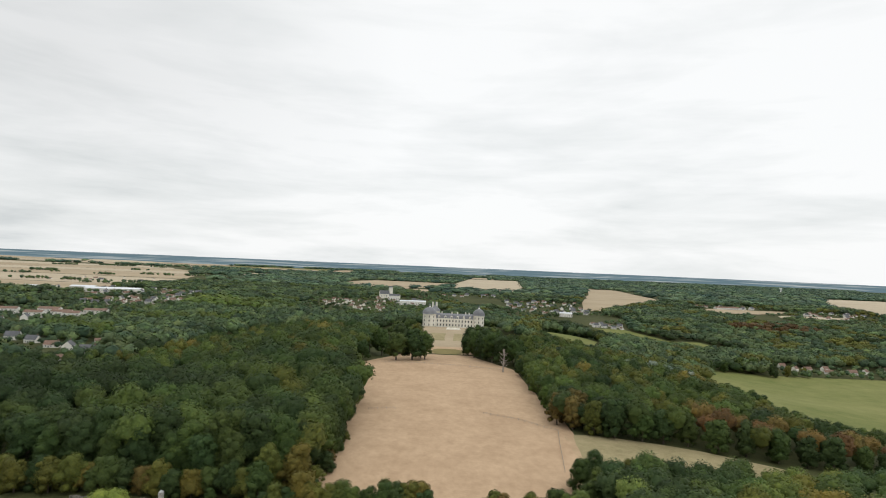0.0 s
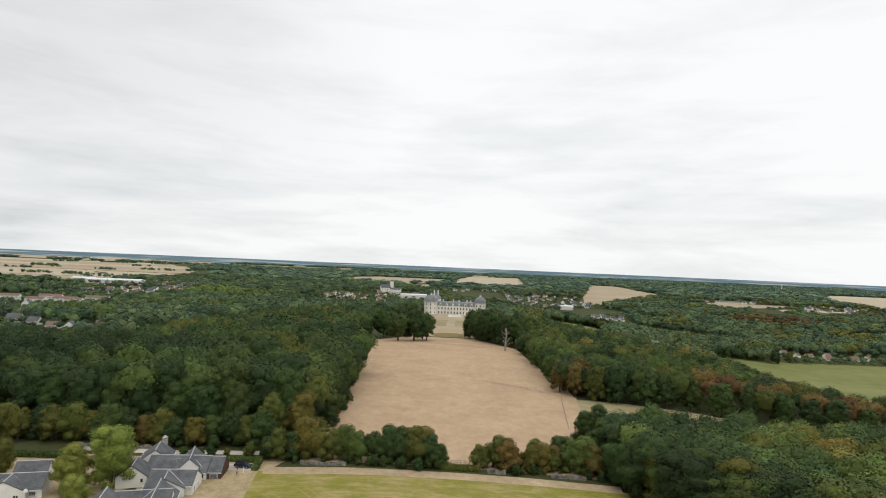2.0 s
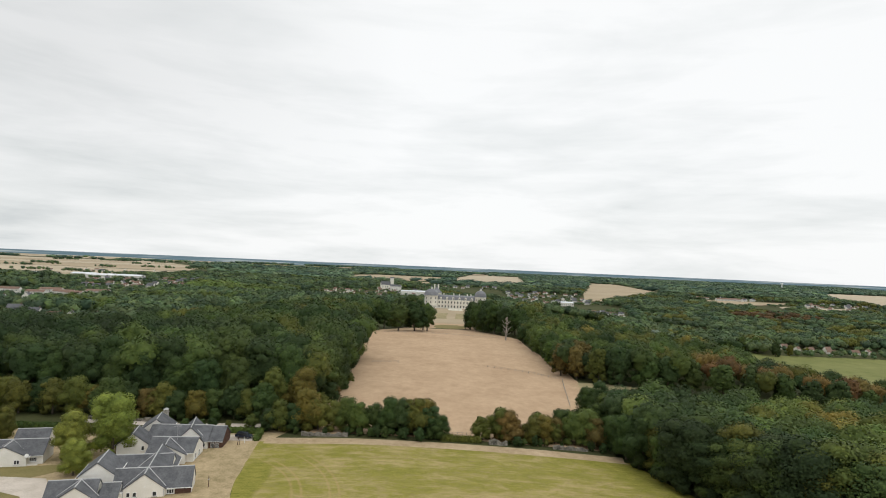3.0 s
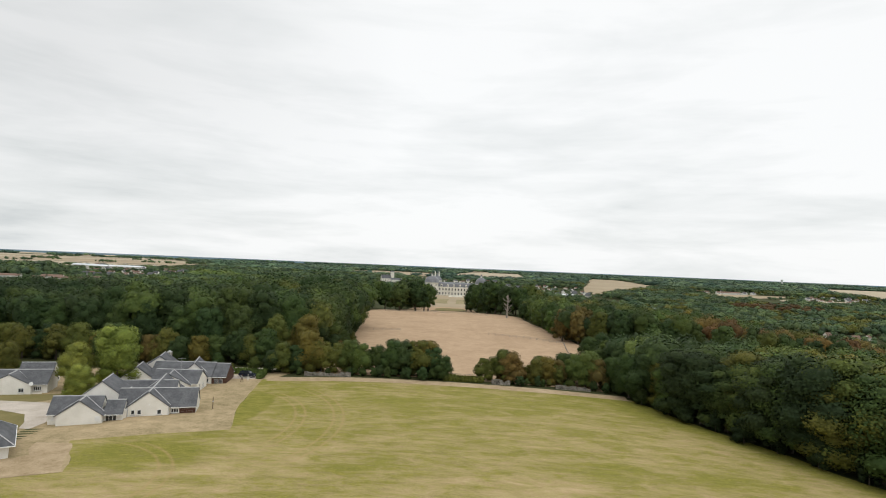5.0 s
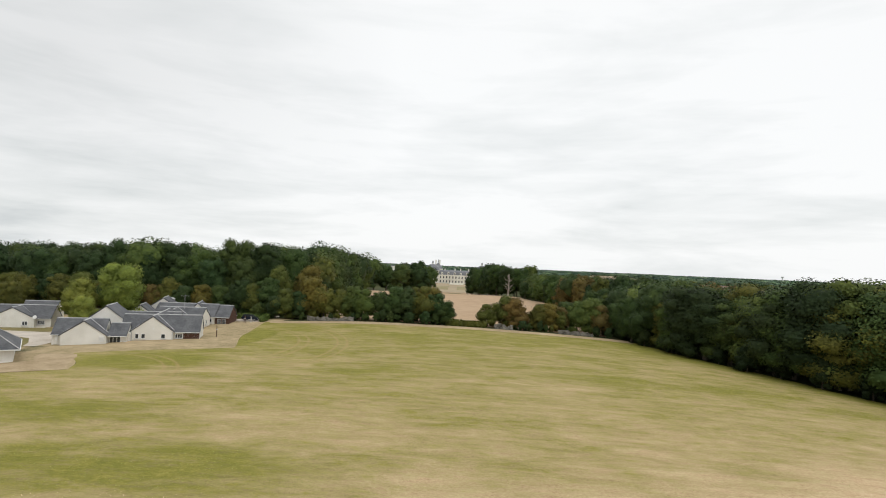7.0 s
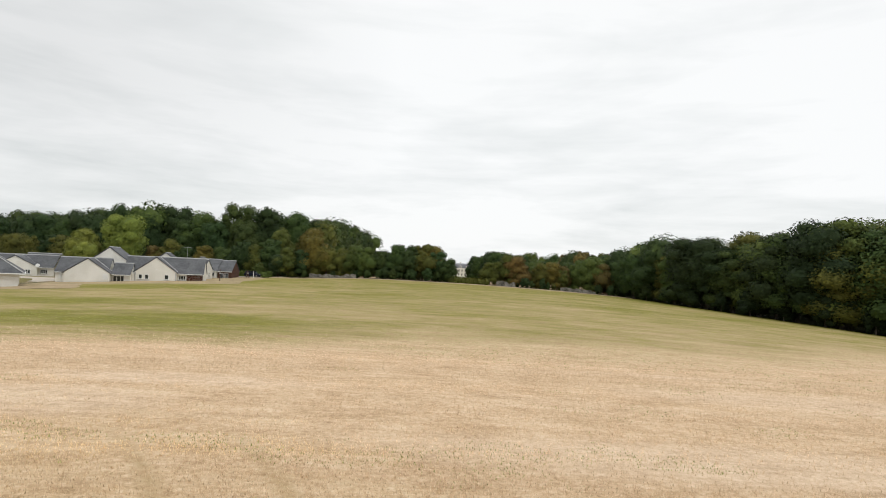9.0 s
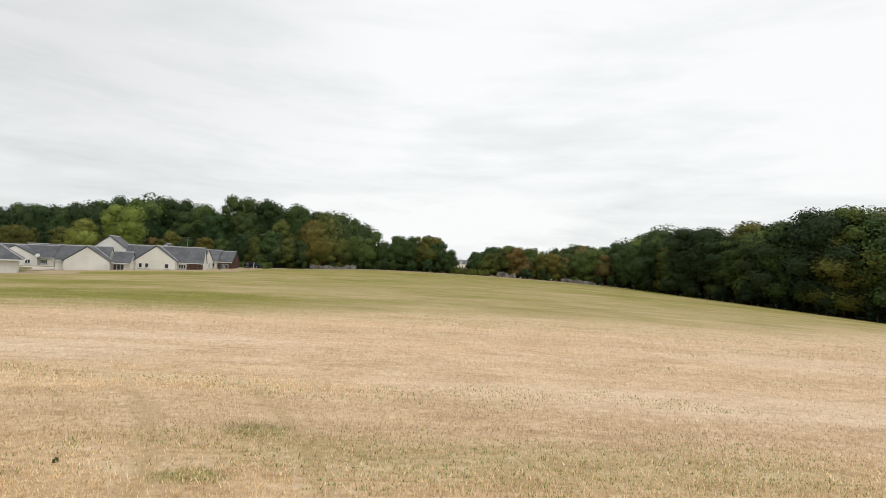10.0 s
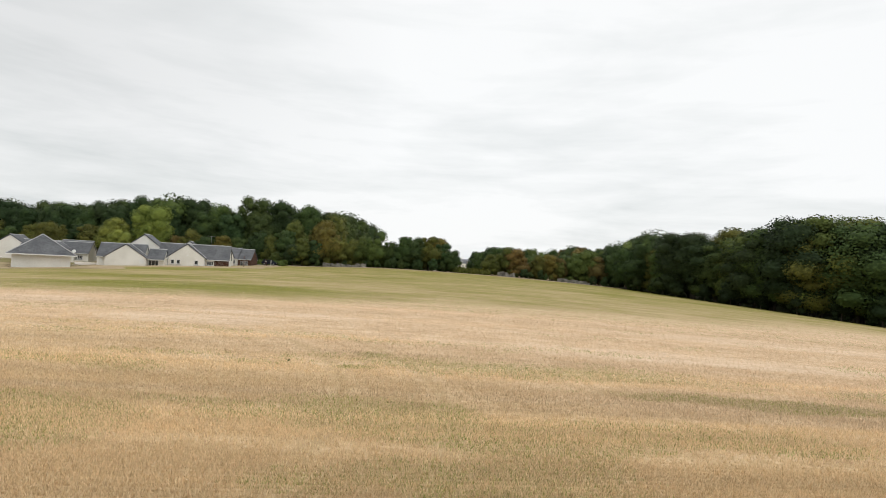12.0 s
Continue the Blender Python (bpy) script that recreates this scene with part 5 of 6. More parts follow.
# yellowing row before the west wood
for k in range(19):
    rng_ = random.Random(200 + k)
    x_ = -142 + k * 5.1 + rng_.uniform(-1, 1)
    tree(SHRUB[k % 4], x_, 178.5 + rng_.uniform(-1.5, 2.5), rng_.uniform(8.5, 12.0) / 8, rng_.choice((OLIVE, OLIVE, OAK, DEEP, YELLOW, AMBER)), "yellowing young tree before the dark oak wood", group="young trees along the lane")
row(SHRUB, 8, [(-52.5, 170, 4.2, FRESH)], "round light green garden bush beside the hedge", "garden bushes", "shrub", "shrub")
row(SHRUB, 8, [(-75, 169.5, 2.8, OLIVE), (-70, 170, 2.5, OAK), (-66, 169.5, 2.8, OAK), (-62, 169.8, 3.2, DEEP), (-58, 170, 2.6, OLIVE), (-64, 176, 4.0, OAK)], "scrubby bush beside the gravel lane", "garden bushes", "shrub", "shrub")
# the west wood's edges
row(OAKS, 22, [(-50, 184, 15, OLIVE), (-41, 183, 14.5, YELLOW), (-47, 193, 20, OAK), (-56, 192, 22, DEEP), (-66, 193, 23.5, OAK), (-76, 192, 22, FRESH), (-86, 195, 21.5, DEEP), (-96, 196, 21, OAK), (-106, 198, 22, DEEP), (-116, 200, 21, OAK), (-126, 203, 20.5, DEEP), (-137, 205, 20, OAK), (-91, 189.5, 17.5, DEEP), (-101, 190.5, 18, OAK), (-111, 191.5, 17.5, DEEP), (-121, 193, 17, OAK), (-132, 196, 17.5, DEEP), (-71, 187.5, 17, DEEP), (-61, 187, 16.5, OAK), (-81, 188, 17, OAK), (-148, 200, 18, DEEP), (-147, 208, 20, OAK),
               (-41, 197, 18.5, DEEP), (-40, 208, 20, FRESH), (-40, 220, 20.5, OAK), (-40.5, 232, 21, DEEP), (-41, 244, 20.5, OAK), (-41.5, 256, 20, FRESH), (-41.5, 268, 19.5, DEEP), (-42, 280, 19, OAK), (-42, 292, 18.5, FRESH), (-44, 304, 18.5, OAK), (-47, 317, 18, DEEP), (-51, 330, 18, OAK)],
    "large dark oak on the edge of the west wood", "oaks on the wood's edge")
row(SHRUB, 8, [(-35.5, 201, 6.5, DEEP), (-35, 213, 5, AMBER), (-35, 226, 5.5, OAK), (-36, 241, 5, OLIVE), (-36, 190, 7, OLIVE), (-36.5, 183, 6, OAK)], "small shrub under the wood's edge", "undergrowth shrubs", "shrub", "shrub")
tree(SHRUB[1], -7.1, 11.7, 0.15 / 8, OLIVE, "dark lone weed standing in the straw stubble", "weed", "", "weed")
# garden trees among the bungalows
row(EDGE, 15, [(-77.6, 146, 15.2, LIME), (-84.8, 142, 11.4, LIME), (-77.8, 131, 8.8, LIME), (-107, 150, 9.5, OLIVE)], "light green garden birch above the bungalow roofs", "garden birches")
# park oaks near the castle
row(PARK, 22, [(-32, 478, 25, OAK), (-20, 484, 26, DEEP), (-10, 492, 24, OAK), (-14, 505, 25, FRESH), (-58, 466, 19, DEEP), (-66, 480, 21, OAK), (-48, 510, 25, OAK), (-60, 530, 26, FRESH), (-36, 535, 26, DEEP), (-24, 555, 26, OAK), (-22, 580, 25, OLIVE), (-40, 590, 26, OAK), (-30, 620, 26, OAK)],
    "great old park oak with a broad dark crown", "park oaks")
row(PARK, 22, [(28, 548, 26, DEEP), (32, 528, 27, OAK), (38, 508, 27, DEEP), (44, 490, 26.5, OAK), (52, 474, 23, DEEP), (60, 462, 22, OAK), (68, 476, 24, FRESH), (50, 505, 27, OAK), (60, 492, 25, DEEP), (42, 530, 27, FRESH), (34, 562, 27, OAK), (40, 585, 25, DEEP), (52, 560, 25, OAK), (62, 530, 25, OLIVE), (70, 455, 19, FRESH), (62, 448, 16, DEEP)],
    "great old park oak with a broad dark crown", "park oaks")
row(BELT, 15, [(58, 425, 13, DEEP), (62, 408, 15, FRESH), (60, 392, 14, OAK), (61, 375, 15, FRESH), (60, 357, 14, FRESH), (60, 338, 14, OAK), (60, 318, 15, FRESH), (60, 300, 15.5, OAK), (58, 286, 16, AMBER), (64, 276, 17, AMBER), (71, 270, 16, OLIVE), (67, 286, 17, AMBER), (80, 266, 17, DEEP), (90, 263, 17, OAK), (100, 261, 16.5, DEEP), (110, 259, 16, OAK), (120, 255, 17, OAK), (131, 252, 16, DEEP), (142, 250, 15, OAK), (153, 248, 15, DEEP), (164, 247, 15, DEEP), (175, 246, 14, OAK), (186, 246, 14, DEEP), (197, 246, 14, RUST)],
    "broadleaf tree on the belt's edge, some rust brown", "trees on the east belt")
row(BELT, 15, [(90, 488, 16, CEDAR), (98, 494, 15, CEDAR)], "dark flat-topped cedar beyond the pasture", "cedars")
row(BELT, 15, [(140, 452, 17, SILVER), (150, 462, 18, SILVER), (158, 448, 17, SILVER), (168, 440, 17, SILVER), (178, 430, 16, SILVER), (150, 440, 16, SILVER), (172, 452, 17, SILVER)], "silvery willow in the valley", "silver willows")

# ------------------------------------------------------------------ the far country


def far_haze_colour(x, y, rng):
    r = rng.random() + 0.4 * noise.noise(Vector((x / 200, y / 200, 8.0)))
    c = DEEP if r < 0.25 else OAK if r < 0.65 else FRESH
    # lightened and blued: the haze of distance is put into the leaf colour
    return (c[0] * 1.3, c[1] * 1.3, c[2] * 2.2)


def hill_haze_colour(x, y, rng):
    """Wood of the far plateau, with more blue haze put into the leaves."""
    c = far_haze_colour(x, y, rng)
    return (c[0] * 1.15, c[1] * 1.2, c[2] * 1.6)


def wooded(cut, size):
    return lambda x, y: noise.noise(Vector((x / size, y / size, 4.4))) > cut


FAR_FIELDS = [
    [(1850, -310, -120), (2200, -330, 60), (2400, -250, 60)],
    [(1900, 40, 260), (2500, 60, 330), (3300, 150, 420)],
    [(1420, 330, 380), (1750, 420, 660), (2300, 560, 650)],
    [(1540, 1120, 1330), (1850, 1180, 1700), (2350, 1500, 2000)],
    [(1680, -125, -62), (1760, -110, -40), (1880, -85, -10)],
    [(2300, -800, -690), (2480, -850, -700), (2680, -900, -690)],
    [(1485, 640, 780), (1525, 660, 860), (1565, 690, 900)],
    [(1425, 815, 905), (1450, 810, 960), (1480, 830, 1010)],
    # the open plain in the west
    [(1035, -770, -670), (1250, -905, -700), (1480, -1085, -800)],
    [(1492, -1095, -815), (1640, -1230, -770), (1790, -1350, -735)],
    [(1802, -1360, -760), (1950, -1490, -800), (2080, -1600, -830)],
    [(2090, -1610, -880), (2240, -1720, -930), (2390, -1840, -980)],
    [(2402, -1850, -1000), (2560, -1990, -1060), (2740, -2140, -1180)],
    [(2755, -2150, -1200), (2950, -2300, -1330), (3130, -2450, -1500)],
]


def patchwork():
    """Open farmland toward the horizon: mostly fields in the west, a few clearings elsewhere."""
    rng = random.Random(77)
    y = 1480.0
    while y < 4700:
        deep = 130 + (y - 1400) * 0.10
        x = -0.82 * y
        while x < 0.82 * y:
            wide = rng.uniform(180, 420) * (0.6 + y / 3000)
            west = ease((-x - 430) / 300)
            if rng.random() < 0.16 + 0.70 * west and abs(x + wide / 2) < 0.8 * y and (y > 3140 or (y > 2450 and west < 0.02)):
                skew = rng.uniform(-40, 40)
                FAR_FIELDS.append([(y + 6, x + 10, x + wide - 10), (y + deep * 0.55, x + 10 + skew * 0.5, x + wide - 10 + skew * 0.6), (y + deep - 6, x + 10 + skew, x + wide - 10 + skew)])
            x += wide
        y += deep
    return rng


patchwork()


def in_far_field(x, y):
    for rows in FAR_FIELDS:
        if rows[0][0] - 8 <= y <= rows[-1][0] + 8:
            for (y0, a0, b0), (y1, a1, b1) in zip(rows, rows[1:]):
                if y0 - 8 <= y <= y1 + 8:
                    f = (y - y0) / (y1 - y0)
                    if a0 + (a1 - a0) * f - 8 < x < b0 + (b1 - b0) * f + 8:
                        return True
    return False


FAR_GREEN = soil("far_pasture", (0.10, 0.115, 0.035), (0.22, 0.20, 0.08), 0.012, 0.2)
FAR_PALE = soil("far_pale_stubble", (0.33, 0.275, 0.19), (0.48, 0.41, 0.30), 0.012, 0.2, (0.4, 1, 1))
for k, rows in enumerate(FAR_FIELDS):
    kind_ = (FAR_STUBBLE, FAR_PALE, FAR_STUBBLE, FAR_GREEN, FAR_STUBBLE)[k % 5] if k > 13 else (FAR_STUBBLE, FAR_PALE)[k % 2]
    lay("field", kind_, "green pasture far across the valley" if kind_ is FAR_GREEN else "pale harvested field far across the valley", rows, 0.8, wobble=12, steps=6, cols=8)


def open_country(x, y):
    return in_sight(x, y) and not in_far_field(x, y) and (x > -430 - 0.1 * y or noise.noise(Vector((x / 130, y / 130, 4.4))) > 0.05)


VALLEY_FIELDS = [
    ([(1000, 352, 430), (1035, 340, 452), (1065, 318, 400), (1135, 292, 345)], "green valley meadow with pale grass"),
    ([(985, 440, 485), (1004, 428, 500), (1060, 425, 452)], "green valley meadow with pale grass"),
    ([(1000, 185, 240), (1050, 180, 262), (1100, 200, 255)], "green valley meadow with pale grass"),
    ([(690, 146, 178), (730, 138, 192), (775, 132, 172)], "small green clearing behind the park trees"),
]
for rows, label in VALLEY_FIELDS:
    lay("meadow", MEADOW, label, rows, 0.5, wobble=4, steps=8, cols=8, category="meadow")


def in_rows(x, y, rows, rim=4):
    for (y0, a0, b0), (y1, a1, b1) in zip(rows, rows[1:]):
        if y0 - rim <= y <= y1 + rim:
            f = (y - y0) / (y1 - y0)
            if a0 + (a1 - a0) * f - rim < x < b0 + (b1 - b0) * f + rim:
                return True
    return False


# settlements: centre, half sizes of the cluster, houses, kinds
CLUSTERS = [
    (-364, 517, 4, 4, 1, (0,)), (-336, 503, 4, 4, 1, (0,)), (-310, 487, 4, 4, 1, (1,)), (-283, 470, 4, 4, 1, (0,)), (-258, 449, 4, 4, 1, (0,)), (-259, 416, 4, 4, 1, (1,)), (-287, 519, 4, 4, 1, (1,)), (-244, 470, 4, 4, 1, (1,)), (-455, 905, 60, 60, 22, (0, 1, 2)), (-520, 1080, 90, 90, 26, (0, 1, 2)), (-640, 1230, 120, 90, 16, (0, 1)), (-185, 1330, 70, 90, 34, (1, 2, 2)),
    (-110, 1450, 60, 70, 18, (0, 2)), (250, 1430, 90, 110, 44, (0, 0, 1, 2)), (320, 1155, 26, 18, 8, (0, 1)), (760, 1600, 75, 30, 12, (0, 1)), (975, 1500, 90, 60, 20, (0, 1)), (480, 700, 80, 12, 9, (1, 2, 2)), (-900, 1650, 150, 80, 9, (0, 1)),
    (-480, 640, 70, 30, 6, (0, 1)), (60, 1650, 90, 60, 9, (0, 1)),
]


def cottage(kind):
    """A small gabled house: walls, two roof slopes, a chimney, windows and a door."""
    r = new("house")
    wall = RENDER_WALL if kind != 2 else LIMESTONE
    roof = (SLATE, TERRACOTTA, TERRACOTTA)[kind]
    w, d, eave, top = ((11, 8, 3.6, 7.2), (12, 7.5, 3.0, 6.2), (9, 8, 4.6, 8.2))[kind]
    gabled(r, -w / 2, w / 2, -d / 2, d / 2, "u", 0, eave, top, wall=wall, roof=roof, ridge=False)
    bm = bmesh.new()
    box_into(bm, w / 2 - 1.4, w / 2 - 0.6, -0.4, 0.4, top - 1.2, top + 1.1)
    part("chimney", bm, TERRACOTTA, r)
    for x in (-w * 0.32, w * 0.05, w * 0.34):
        window(r, x, -d / 2, 1.0, 1.1, 1.3, bars=1)
    window(r, -w * 0.13, -d / 2, 0.05, 1.0, 2.1, bars=0, name="door")
    window(r, w / 2, 0.5, eave - 1.0, 1.0, 1.2, "side", bars=1)
    tagged(r, ("white-rendered house with a dark slate roof among trees", "pale house with a clay-tiled roof among trees", "old stone house with a brown tiled roof")[kind], "house", "houses in the valley")
    return r


placed = []
COTTAGES = {}
for cx, cy, sx, sy, count, kinds in CLUSTERS:
    rng_ = random.Random(round(cx * 3 + cy))
    done = tries = 0
    while done < count and tries < 900:
        tries += 1
        x, y = cx + rng_.uniform(-sx, sx), cy + rng_.uniform(-sy, sy)
        if any(math.hypot(x - a, y - b) < 13 for a, b in placed):
            continue
        placed.append((x, y))
        done += 1
        kind, s = rng_.choice(kinds), rng_.uniform(0.8, 1.05) 
        m = Matrix.LocRotScale((x, y, ground_z(x, y) - 0.1), Euler((0, 0, rng_.choice((0.3, -0.25, 1.75, 0.1)) + rng_.uniform(-0.3, 0.3))), (s, s, s))
        if kind in COTTAGES:
            copy_thing(COTTAGES[kind], m)
        else:
            COTTAGES[kind] = cottage(kind)
            COTTAGES[kind].matrix_world = m


def long_block(x, y, w, d, eave, top, turn, label, roof, category="building", storeys=2):
    r = new("building")
    r.matrix_world = pose(x, y, ground_z(x, y) - 0.2, 0, 0, turn)
    gabled(r, -w / 2, w / 2, -d / 2, d / 2, "u", 0, eave, top, roof=roof, ridge=False)
    n = max(3, round(w / 4.5))
    for k in range(n):
        for s in range(storeys):
            window(r, -w / 2 + w * (k + 0.5) / n, -d / 2, 0.9 + 2.9 * s, 1.4, 1.5, bars=1)
    tagged(r, label, category)
    placed.append((x, y))


for x, y, w, turn in ((-512, 715, 26, 12), (-462, 690, 20, 8), (-440, 706, 22, 6), (-423, 698, 18, 8), (-415, 732, 26, 8), (-470, 730, 24, 10)):
    long_block(x, y, w, 10, 6.4, 8.6, turn, "cream school-like block with a shallow brown tiled roof", TERRACOTTA, storeys=2)
METAL_ROOF = plain("pale_sheet_roof", (0.55, 0.58, 0.60), (0.72, 0.74, 0.75), 0.05, 0.6, rough=0.5)
for x, y, w, turn in ((-590, 1050, 46, 5), (-555, 1060, 60, 4), (-640, 1085, 40, 6), (-690, 1040, 44, 12)):
    long_block(x, y, w, 22, 6.5, 8.5, turn, "long white warehouse with a pale sheet roof", METAL_ROOF, "warehouse", 1)
long_block(-64, 1390, 60, 12, 9, 11, 6, "long white two-storey building beyond the castle", METAL_ROOF)
long_block(266, 1282, 26, 14, 8, 10, -4, "white block among the valley houses", METAL_ROOF)
long_block(745, 1575, 70, 9, 4, 7, 12, "long low white farm range", TERRACOTTA, "farm", 1)


def church():
    r = new("church")
    x, y = -138, 1500
    r.matrix_world = pose(x, y, ground_z(x, y), 0, 0, 20)
    gabled(r, -14, 10, -6, 6, "u", 0, 11, 19, wall=LIMESTONE, ridge=False)
    bm = bmesh.new()
    box_into(bm, 10, 18, -4, 4, -1, 27)
    part("tower", bm, LIMESTONE, r)
    bm = bmesh.new()
    prism_into(bm, [(-4.3, 27), (4.3, 27), (0, 30)], 9.7, 18.3, "u")
    part("tower_roof", bm, SLATE, r)
    for x_ in (-10, -4, 2):
        window(r, x_, -6, 4, 1.4, 4.5, bars=0)
    tagged(r, "pale stone church with a square tower above the town", "church")
    placed.append((x, y))


church()
long_block(-112, 1470, 26, 14, 11, 15, -5, "tall white town building near the church", SLATE)


def water_tower(x, y):
    r = new("water_tower")
    r.location = (x, y, ground_z(x, y))
    bm = bmesh.new()
    drum(bm, 0, 0, -1, 24, 3, 2.6, 16)
    part("stem", bm, WHITE_FRAME, r)
    bm = bmesh.new()
    drum(bm, 0, 0, 24, 31, 3, 6.5, 16)
    drum(bm, 0, 0, 31, 33, 6.5, 5.5, 16)
    part("tank", bm, WHITE_FRAME, r)
    tagged(r, "white concrete water tower on the far plain", "water tower", "water towers")


water_tower(1600, 2850)
water_tower(2330, 3050)


def clear_of_houses(x, y, gap=9):
    return all(abs(x - a) > gap or abs(y - b) > gap for a, b in placed)


def street_gap(x, y):
    """Sparse trees among houses, dense elsewhere."""
    for cx, cy, sx, sy, count, kinds in CLUSTERS:
        if count == 1 and abs(x - cx) < 11 and cy - 36 < y < cy + 9:
            return False
        if abs(x - cx) < sx and cy - sy * 1.3 < y < cy + sy:
            return noise.noise(Vector((x * 0.37, y * 0.37, 9.0))) > -0.12
    return True


def valley_wood(x, y):
    if not in_sight(x, y):
        return False
    if any(in_rows(x, y, rows, 5) for rows, label in VALLEY_FIELDS) or in_far_field(x, y):
        return False
    if abs(x - 17) < 58 and y < 805:
        return False
    if x > 235 and y < 652 and x > 200 + (y - 400) * 0.35:
        return False
    return clear_of_houses(x, y) and street_gap(x, y)


def poplars(x, y):
    """The light green plantation beyond the west wood."""
    return math.hypot((x + 335) / 70, (y - 935) / 60) < 1


def valley_colour(x, y, rng):
    if math.hypot((x - 655) / 85, (y - 1195) / 48) < 1 and rng.random() < 0.75:
        return tuple(c * 0.68 for c in RUST)
    if poplars(x, y):
        return tuple(c * 1.25 for c in FRESH)
    if noise.noise(Vector((x / 70, y / 55, 3.0))) > 0.3:
        return FRESH if x < 0 else OLIVE
    if noise.noise(Vector((x / 90, y / 60, 7.0))) > 0.32:
        return SHADY
    return far_haze_colour(x, y, rng)




def open_height(x, y, rng):
    """Garden and street trees stay low, the slopes carry taller wood."""
    for cx, cy, sx, sy, count, kinds in CLUSTERS:
        if abs(x - cx) < sx * 1.2 + 12 and cy - sy * 1.2 - 0.11 * y < y < cy + sy + 10:
            return rng.uniform(5.0, 8.5)
    if poplars(x, y):
        return rng.uniform(17, 19)
    if -560 < x < -370 and 600 < y < 770:
        return rng.uniform(4, 7)
    if any(in_rows(x * k, y * k, rows, 6) for rows, label in VALLEY_FIELDS for k in (1.02, 1.05, 1.08, 1.11, 1.14)):
        return rng.uniform(2.5, 4.5)
    return rng.uniform(10, 16)


MID_CANOPY = [crown_shape(141 + k, 7.4, 1.0, 16, 4, 74, 1.05, under=-0.1, rings=3, around=5) for k in range(5)]
NEARER = [(-520, 340), (-335, 362), (-218, 410), (-206, 460), (-218, 545), (-195, 650), (-130, 672), (-75, 640), (-60, 720), (60, 735), (105, 655), (150, 575), (205, 510), (250, 560), (300, 655), (640, 660), (760, 860), (-700, 860), (-640, 600)]
woodland("woodland", "wooded slopes round the gardens and the valley", scatter(11, NEARER, 10.4, valley_wood), MID_CANOPY, open_height, valley_colour, 11, 16, broad=1.15)
FARTHER = [(-700, 860), (760, 860), (1150, 1300), (1200, 1700), (-1050, 1700), (-900, 1200)]
woodland("woodland", "valley woods and town trees", scatter(13, FARTHER, 14.5, lambda x, y: valley_wood(x, y) and noise.noise(Vector((x / 170, y / 170, 1.4))) > -0.45), FAR_CANOPY, open_height, valley_colour, 13, 15, broad=1.5)
woodland("woodland", "far woods toward the horizon", scatter(12, [(-1050, 1700), (1200, 1700), (2300, 3000), (3300, 4850), (-3400, 4850), (-2300, 3000)], 44, open_country), FAR_CANOPY, (15, 22), hill_haze_colour, 12, 15, sink=3, broad=2.6)


def copses():
    """Clumps and short hedges that stand alone among the fields of the western plain: centre and half sizes."""
    rng, out = random.Random(31), []
    for cx, cy, rx, ry in ((-1280, 1940, 45, 24), (-1193, 1868, 15, 10), (-1072, 1575, 62, 8), (-1021, 1835, 34, 14), (-1520, 2835, 85, 26), (-1330, 2838, 40, 14), (-903, 1920, 55, 12), (-795, 1950, 48, 10), (-999, 1613, 12, 9), (-1240, 1774, 45, 10), (-940, 1570, 90, 7), (-1120, 2240, 40, 10), (-1700, 2730, 60, 14), (-760, 1560, 60, 16), (-860, 1500, 40, 10), (-1090, 1440, 30, 8)):
        for k in range(max(5, round(rx * ry / 26))):
            a, r = rng.uniform(0, 6.28), math.sqrt(rng.random())
            out.append((cx + rx * r * math.cos(a), cy + ry * r * math.sin(a)))
    return out


woodland("hedgerow", "copses and hedges among the pale fields of the plain", copses(), FAR_CANOPY, (7, 12), far_haze_colour, 14, 15)
row(BELT, 15, [(258, 655, 15, OAK), (272, 648, 16, DEEP), (289, 642, 15, OAK), (330, 664, 19, FRESH), (348, 668, 19, FRESH), (362, 652, 17, DEEP), (382, 660, 13, OLIVE), (310, 655, 14, OAK)], "broad tree beside the riverside meadow", "meadow trees")

# ------------------------------------------------------------------ straw stubble and green regrowth close to the ground


def straw_material(name):
    """Straw or blades: each takes the tint of its spot on the field, and a little of its own."""
    g = Graph(name, 0.8, gloss=0.2)
    a = g.add("ShaderNodeAttribute")
    a.attribute_name = "tint"
    island = g.add("ShaderNodeNewGeometry").outputs["Random Per Island"]
    g.colour(g.mix(1.0, a.outputs["Color"], g.ramp(island, (0.0, (0.68, 0.65, 0.60)), (0.5, (1.0, 1.0, 1.0)), (1.0, (1.14, 1.15, 1.17))), "MULTIPLY"))
    return g.mat


STRAW, GREEN_BLADE = straw_material("straw"), straw_material("green_blades")


def ripple(u, v, seed):
    """Smooth noise from -1 to 1 over arrays of plan coordinates."""
    table = np.random.default_rng(seed).uniform(-1, 1, (128, 128))
    i, j = np.floor(u).astype(int), np.floor(v).astype(int)
    a, b = u - i, v - j
    a, b = a * a * (3 - 2 * a), b * b * (3 - 2 * b)
    p, q = table[i % 128, j % 128] * (1 - a) + table[(i + 1) % 128, j % 128] * a, table[i % 128, (j + 1) % 128] * (1 - a) + table[(i + 1) % 128, (j + 1) % 128] * a
    return p * (1 - b) + q * b


ROW_COS, ROW_SIN = math.cos(radians(ROW_TURN)), math.sin(radians(ROW_TURN))


def along_rows(x, y):
    """Plan coordinates along and across the drilled rows."""
    return x * ROW_COS - y * ROW_SIN, x * ROW_SIN + y * ROW_COS


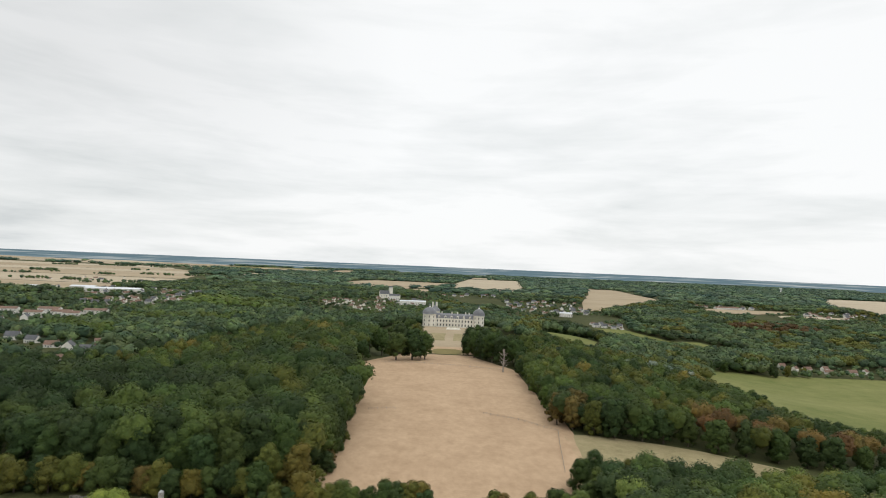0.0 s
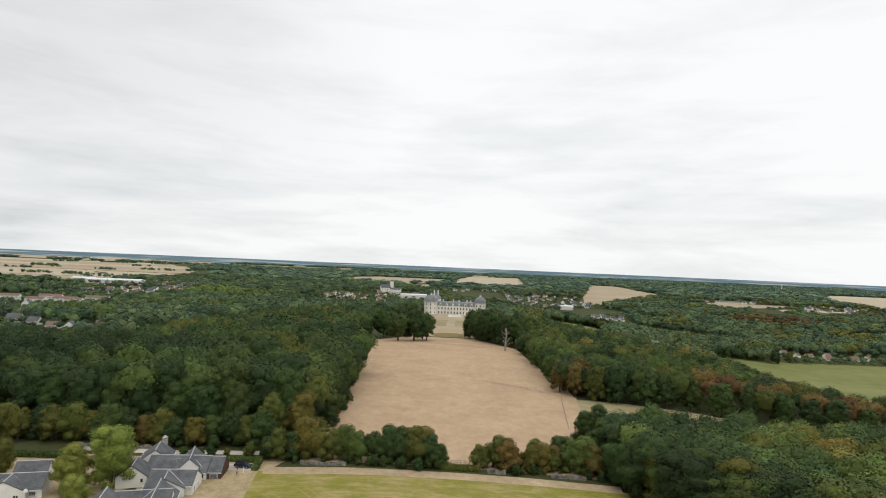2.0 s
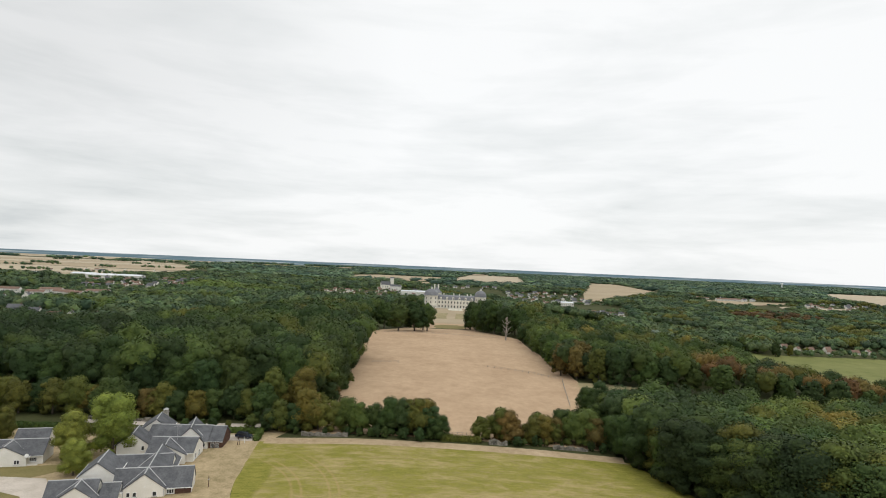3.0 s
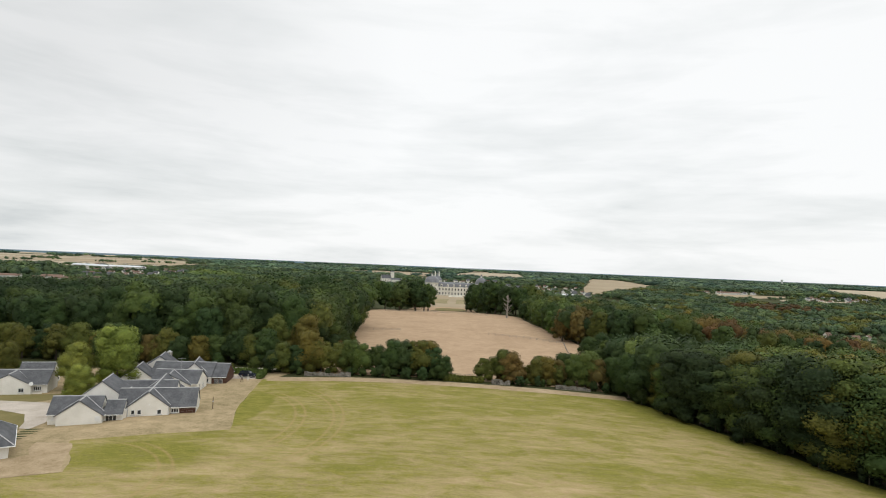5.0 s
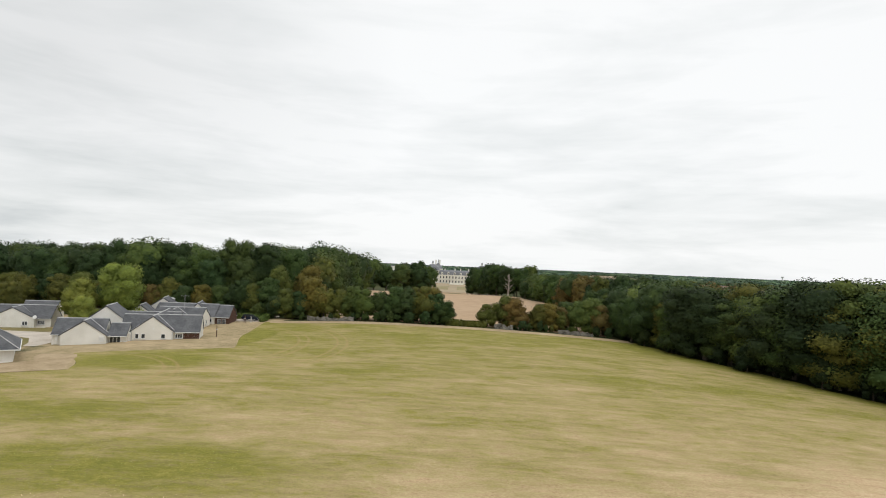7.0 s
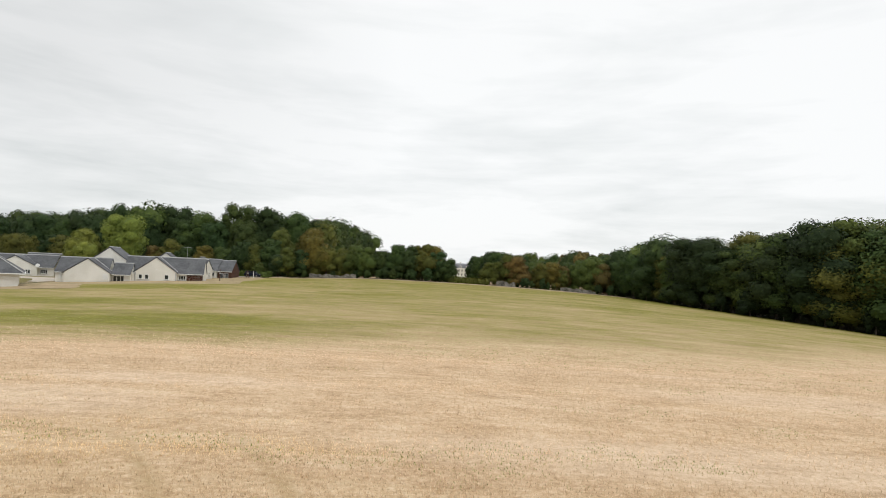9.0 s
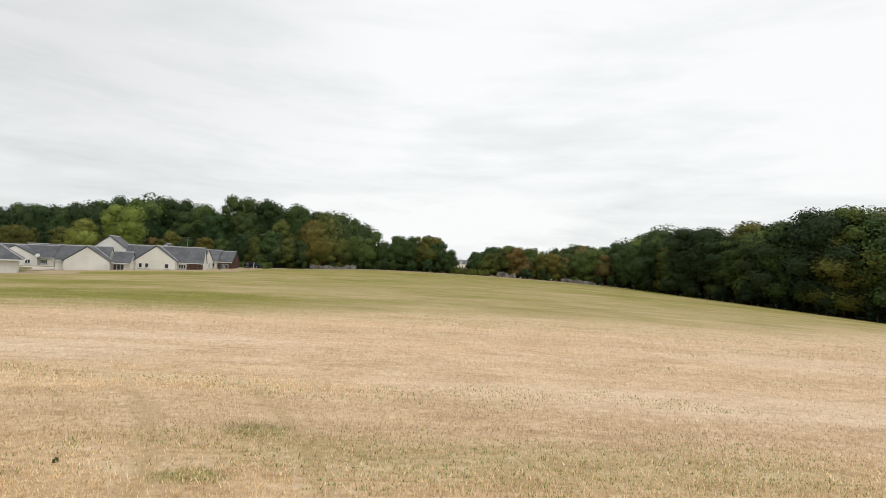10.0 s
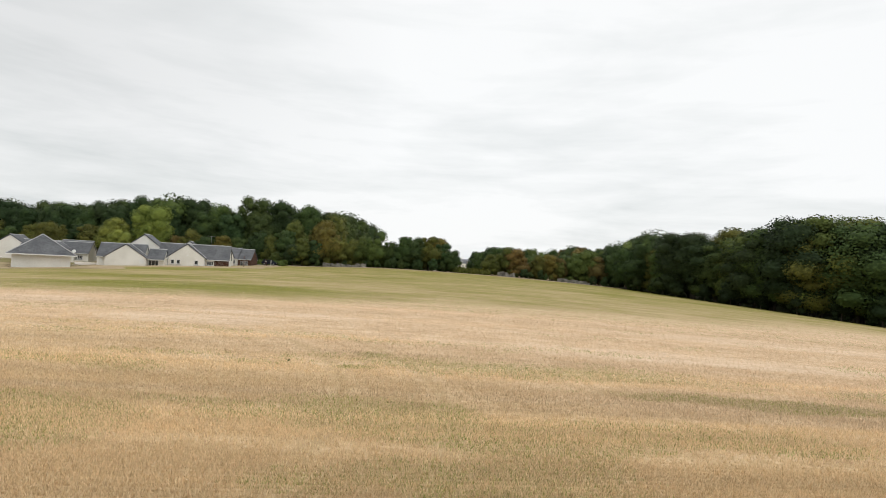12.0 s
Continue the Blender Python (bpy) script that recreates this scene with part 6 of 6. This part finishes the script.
def sow(seed, count, y0, y1, keep):
    """Places thinning with distance, set in drilled rows; keep gives each one's chance to stand."""
    rng = np.random.default_rng(seed)
    u = rng.random(count)
    y = -12 + 1.0 / ((1 - u) / (y0 + 12) + u / (y1 + 12))
    x = rng.uniform(-1, 1, count) * (0.80 * (y + 12) + 3)
    slope, line = math.tan(radians(-ROW_TURN)), 0.21
    y = np.round((y - slope * x) / line) * line + slope * x + rng.normal(0, 0.04, count)
    ok = rng.random(count) < keep(x, y, rng)
    return x[ok], y[ok]


def in_ellipses(x, y, spots, rough):
    """Strongest of the ragged spots at each place."""
    best = np.zeros(len(x))
    for cx, cy, rx, ry, k in spots:
        d = np.hypot((x - cx) / rx, (y - cy) / ry)
        best = np.maximum(best, k * np.clip((1.15 + rough - d) * 2.5, 0, 1))
    return best


def standing(x, y, rng):
    """Straw stands thin in the ruts, where it lies flat and where a pass was cut low."""
    u, v = along_rows(x, y)
    chance = 0.80 + 0.55 * ripple(u * 0.04, v * 0.7, 1) + 0.25 * ripple(u * 0.5, v * 0.9, 2)
    ragged = 0.35 * ripple(x * 0.8, y * 1.2, 5)
    for cx, cy, radius, gauge, half, y0, y1 in TRACKS:
        rut = (y > y0) & (y < y1) & (np.abs(np.abs(np.hypot(x - cx, y - cy) - radius) - gauge) < half * (1 + ragged))
        chance = np.where(rut, 0.5 * chance, chance)
    chance = chance * np.clip((45 - y) / 10, 0, 1)
    return chance * (1 - 0.6 * in_ellipses(x, y, [(*p, 1.0) for p in LODGED], ragged))


def growing(x, y, rng):
    """Green blades in the lush spots and scattered tufts."""
    ragged = 0.45 * ripple(x * 0.8, y * 1.2, 6)
    tufts = ripple(x * 0.16, y * 0.42, 7) + 0.5 * ripple(x * 0.6, y * 0.9, 8)
    return np.maximum(2.2 * in_ellipses(x, y, LUSH, ragged), np.clip((tufts - 0.42) * 2.0, 0, 0.6)) + np.clip((y - 35) / 8, 0, 0.35) * np.clip((58 - y) / 10, 0, 1)


def straw_tint(x, y, rng):
    u, v = along_rows(x, y)
    band = ripple(u * 0.02, v * 0.42, 11) * 0.8 + 0.4 * ripple(u * 0.06, v * 1.6, 12)
    ripe = 0.6 * np.clip((17 - y - 0.3 * x) / 10 + band * 0.9 + 0.7 * ripple(x * 0.11, y * 0.2, 13), 0, 1)[:, None]
    return (np.array((0.79, 0.615, 0.415)) * (1 - ripe) + np.array((0.76, 0.58, 0.325)) * ripe) * (1 + 0.24 * band[:, None])


def blade_tint(x, y, rng):
    k = rng.random(len(x))[:, None]
    return np.array((0.17, 0.225, 0.045)) * (1 - k) + np.array((0.47, 0.45, 0.16)) * k


def blades(name, label, places, tall, wide, material, seed, tint):
    rng = np.random.default_rng(seed)
    x, y = places
    n = len(x)
    base = np.column_stack([x, y, field_z(np.clip(x / 100, -0.72, 0.85), np.clip(y / 100, -0.2, 1.65)) + 0.05])
    a = rng.uniform(0, 2 * math.pi, n)
    side = np.column_stack([np.cos(a), np.sin(a), np.zeros(n)]) * (wide * (1 + np.clip((y + 8) / 26, 0, 1.8)) * rng.uniform(0.6, 1.4, n))[:, None]
    tip = np.column_stack([rng.normal(0, 0.34, n), rng.normal(0, 0.34, n), np.ones(n)]) * tall * rng.uniform(0.45, 1.25, (n, 1))
    pts = np.stack([base - side, base + side, base + tip], 1).reshape(-1, 3)
    i = 3 * np.arange(n)
    me = fill_mesh(name, pts, np.stack([i, i + 1, i + 2], 1), material)
    colours = np.ones((n, 4), dtype=np.float32)
    colours[:, :3] = tint(x, y, rng)
    me.attributes.new("tint", "FLOAT_COLOR", "POINT").data.foreach_set("color", np.repeat(colours, 3, axis=0).ravel())
    return tagged(new(name, me), label, "stubble", kind="stuff")


blades("stubble", "cut pale straw stubble standing in drilled rows", sow(1, 860000, -1.5, 60, standing), 0.092, 0.0075, STRAW, 1, straw_tint)
blades("grass_blades", "green regrowth among the straw stubble", sow(2, 460000, -1.5, 60, growing), 0.080, 0.0075, GREEN_BLADE, 2, blade_tint)
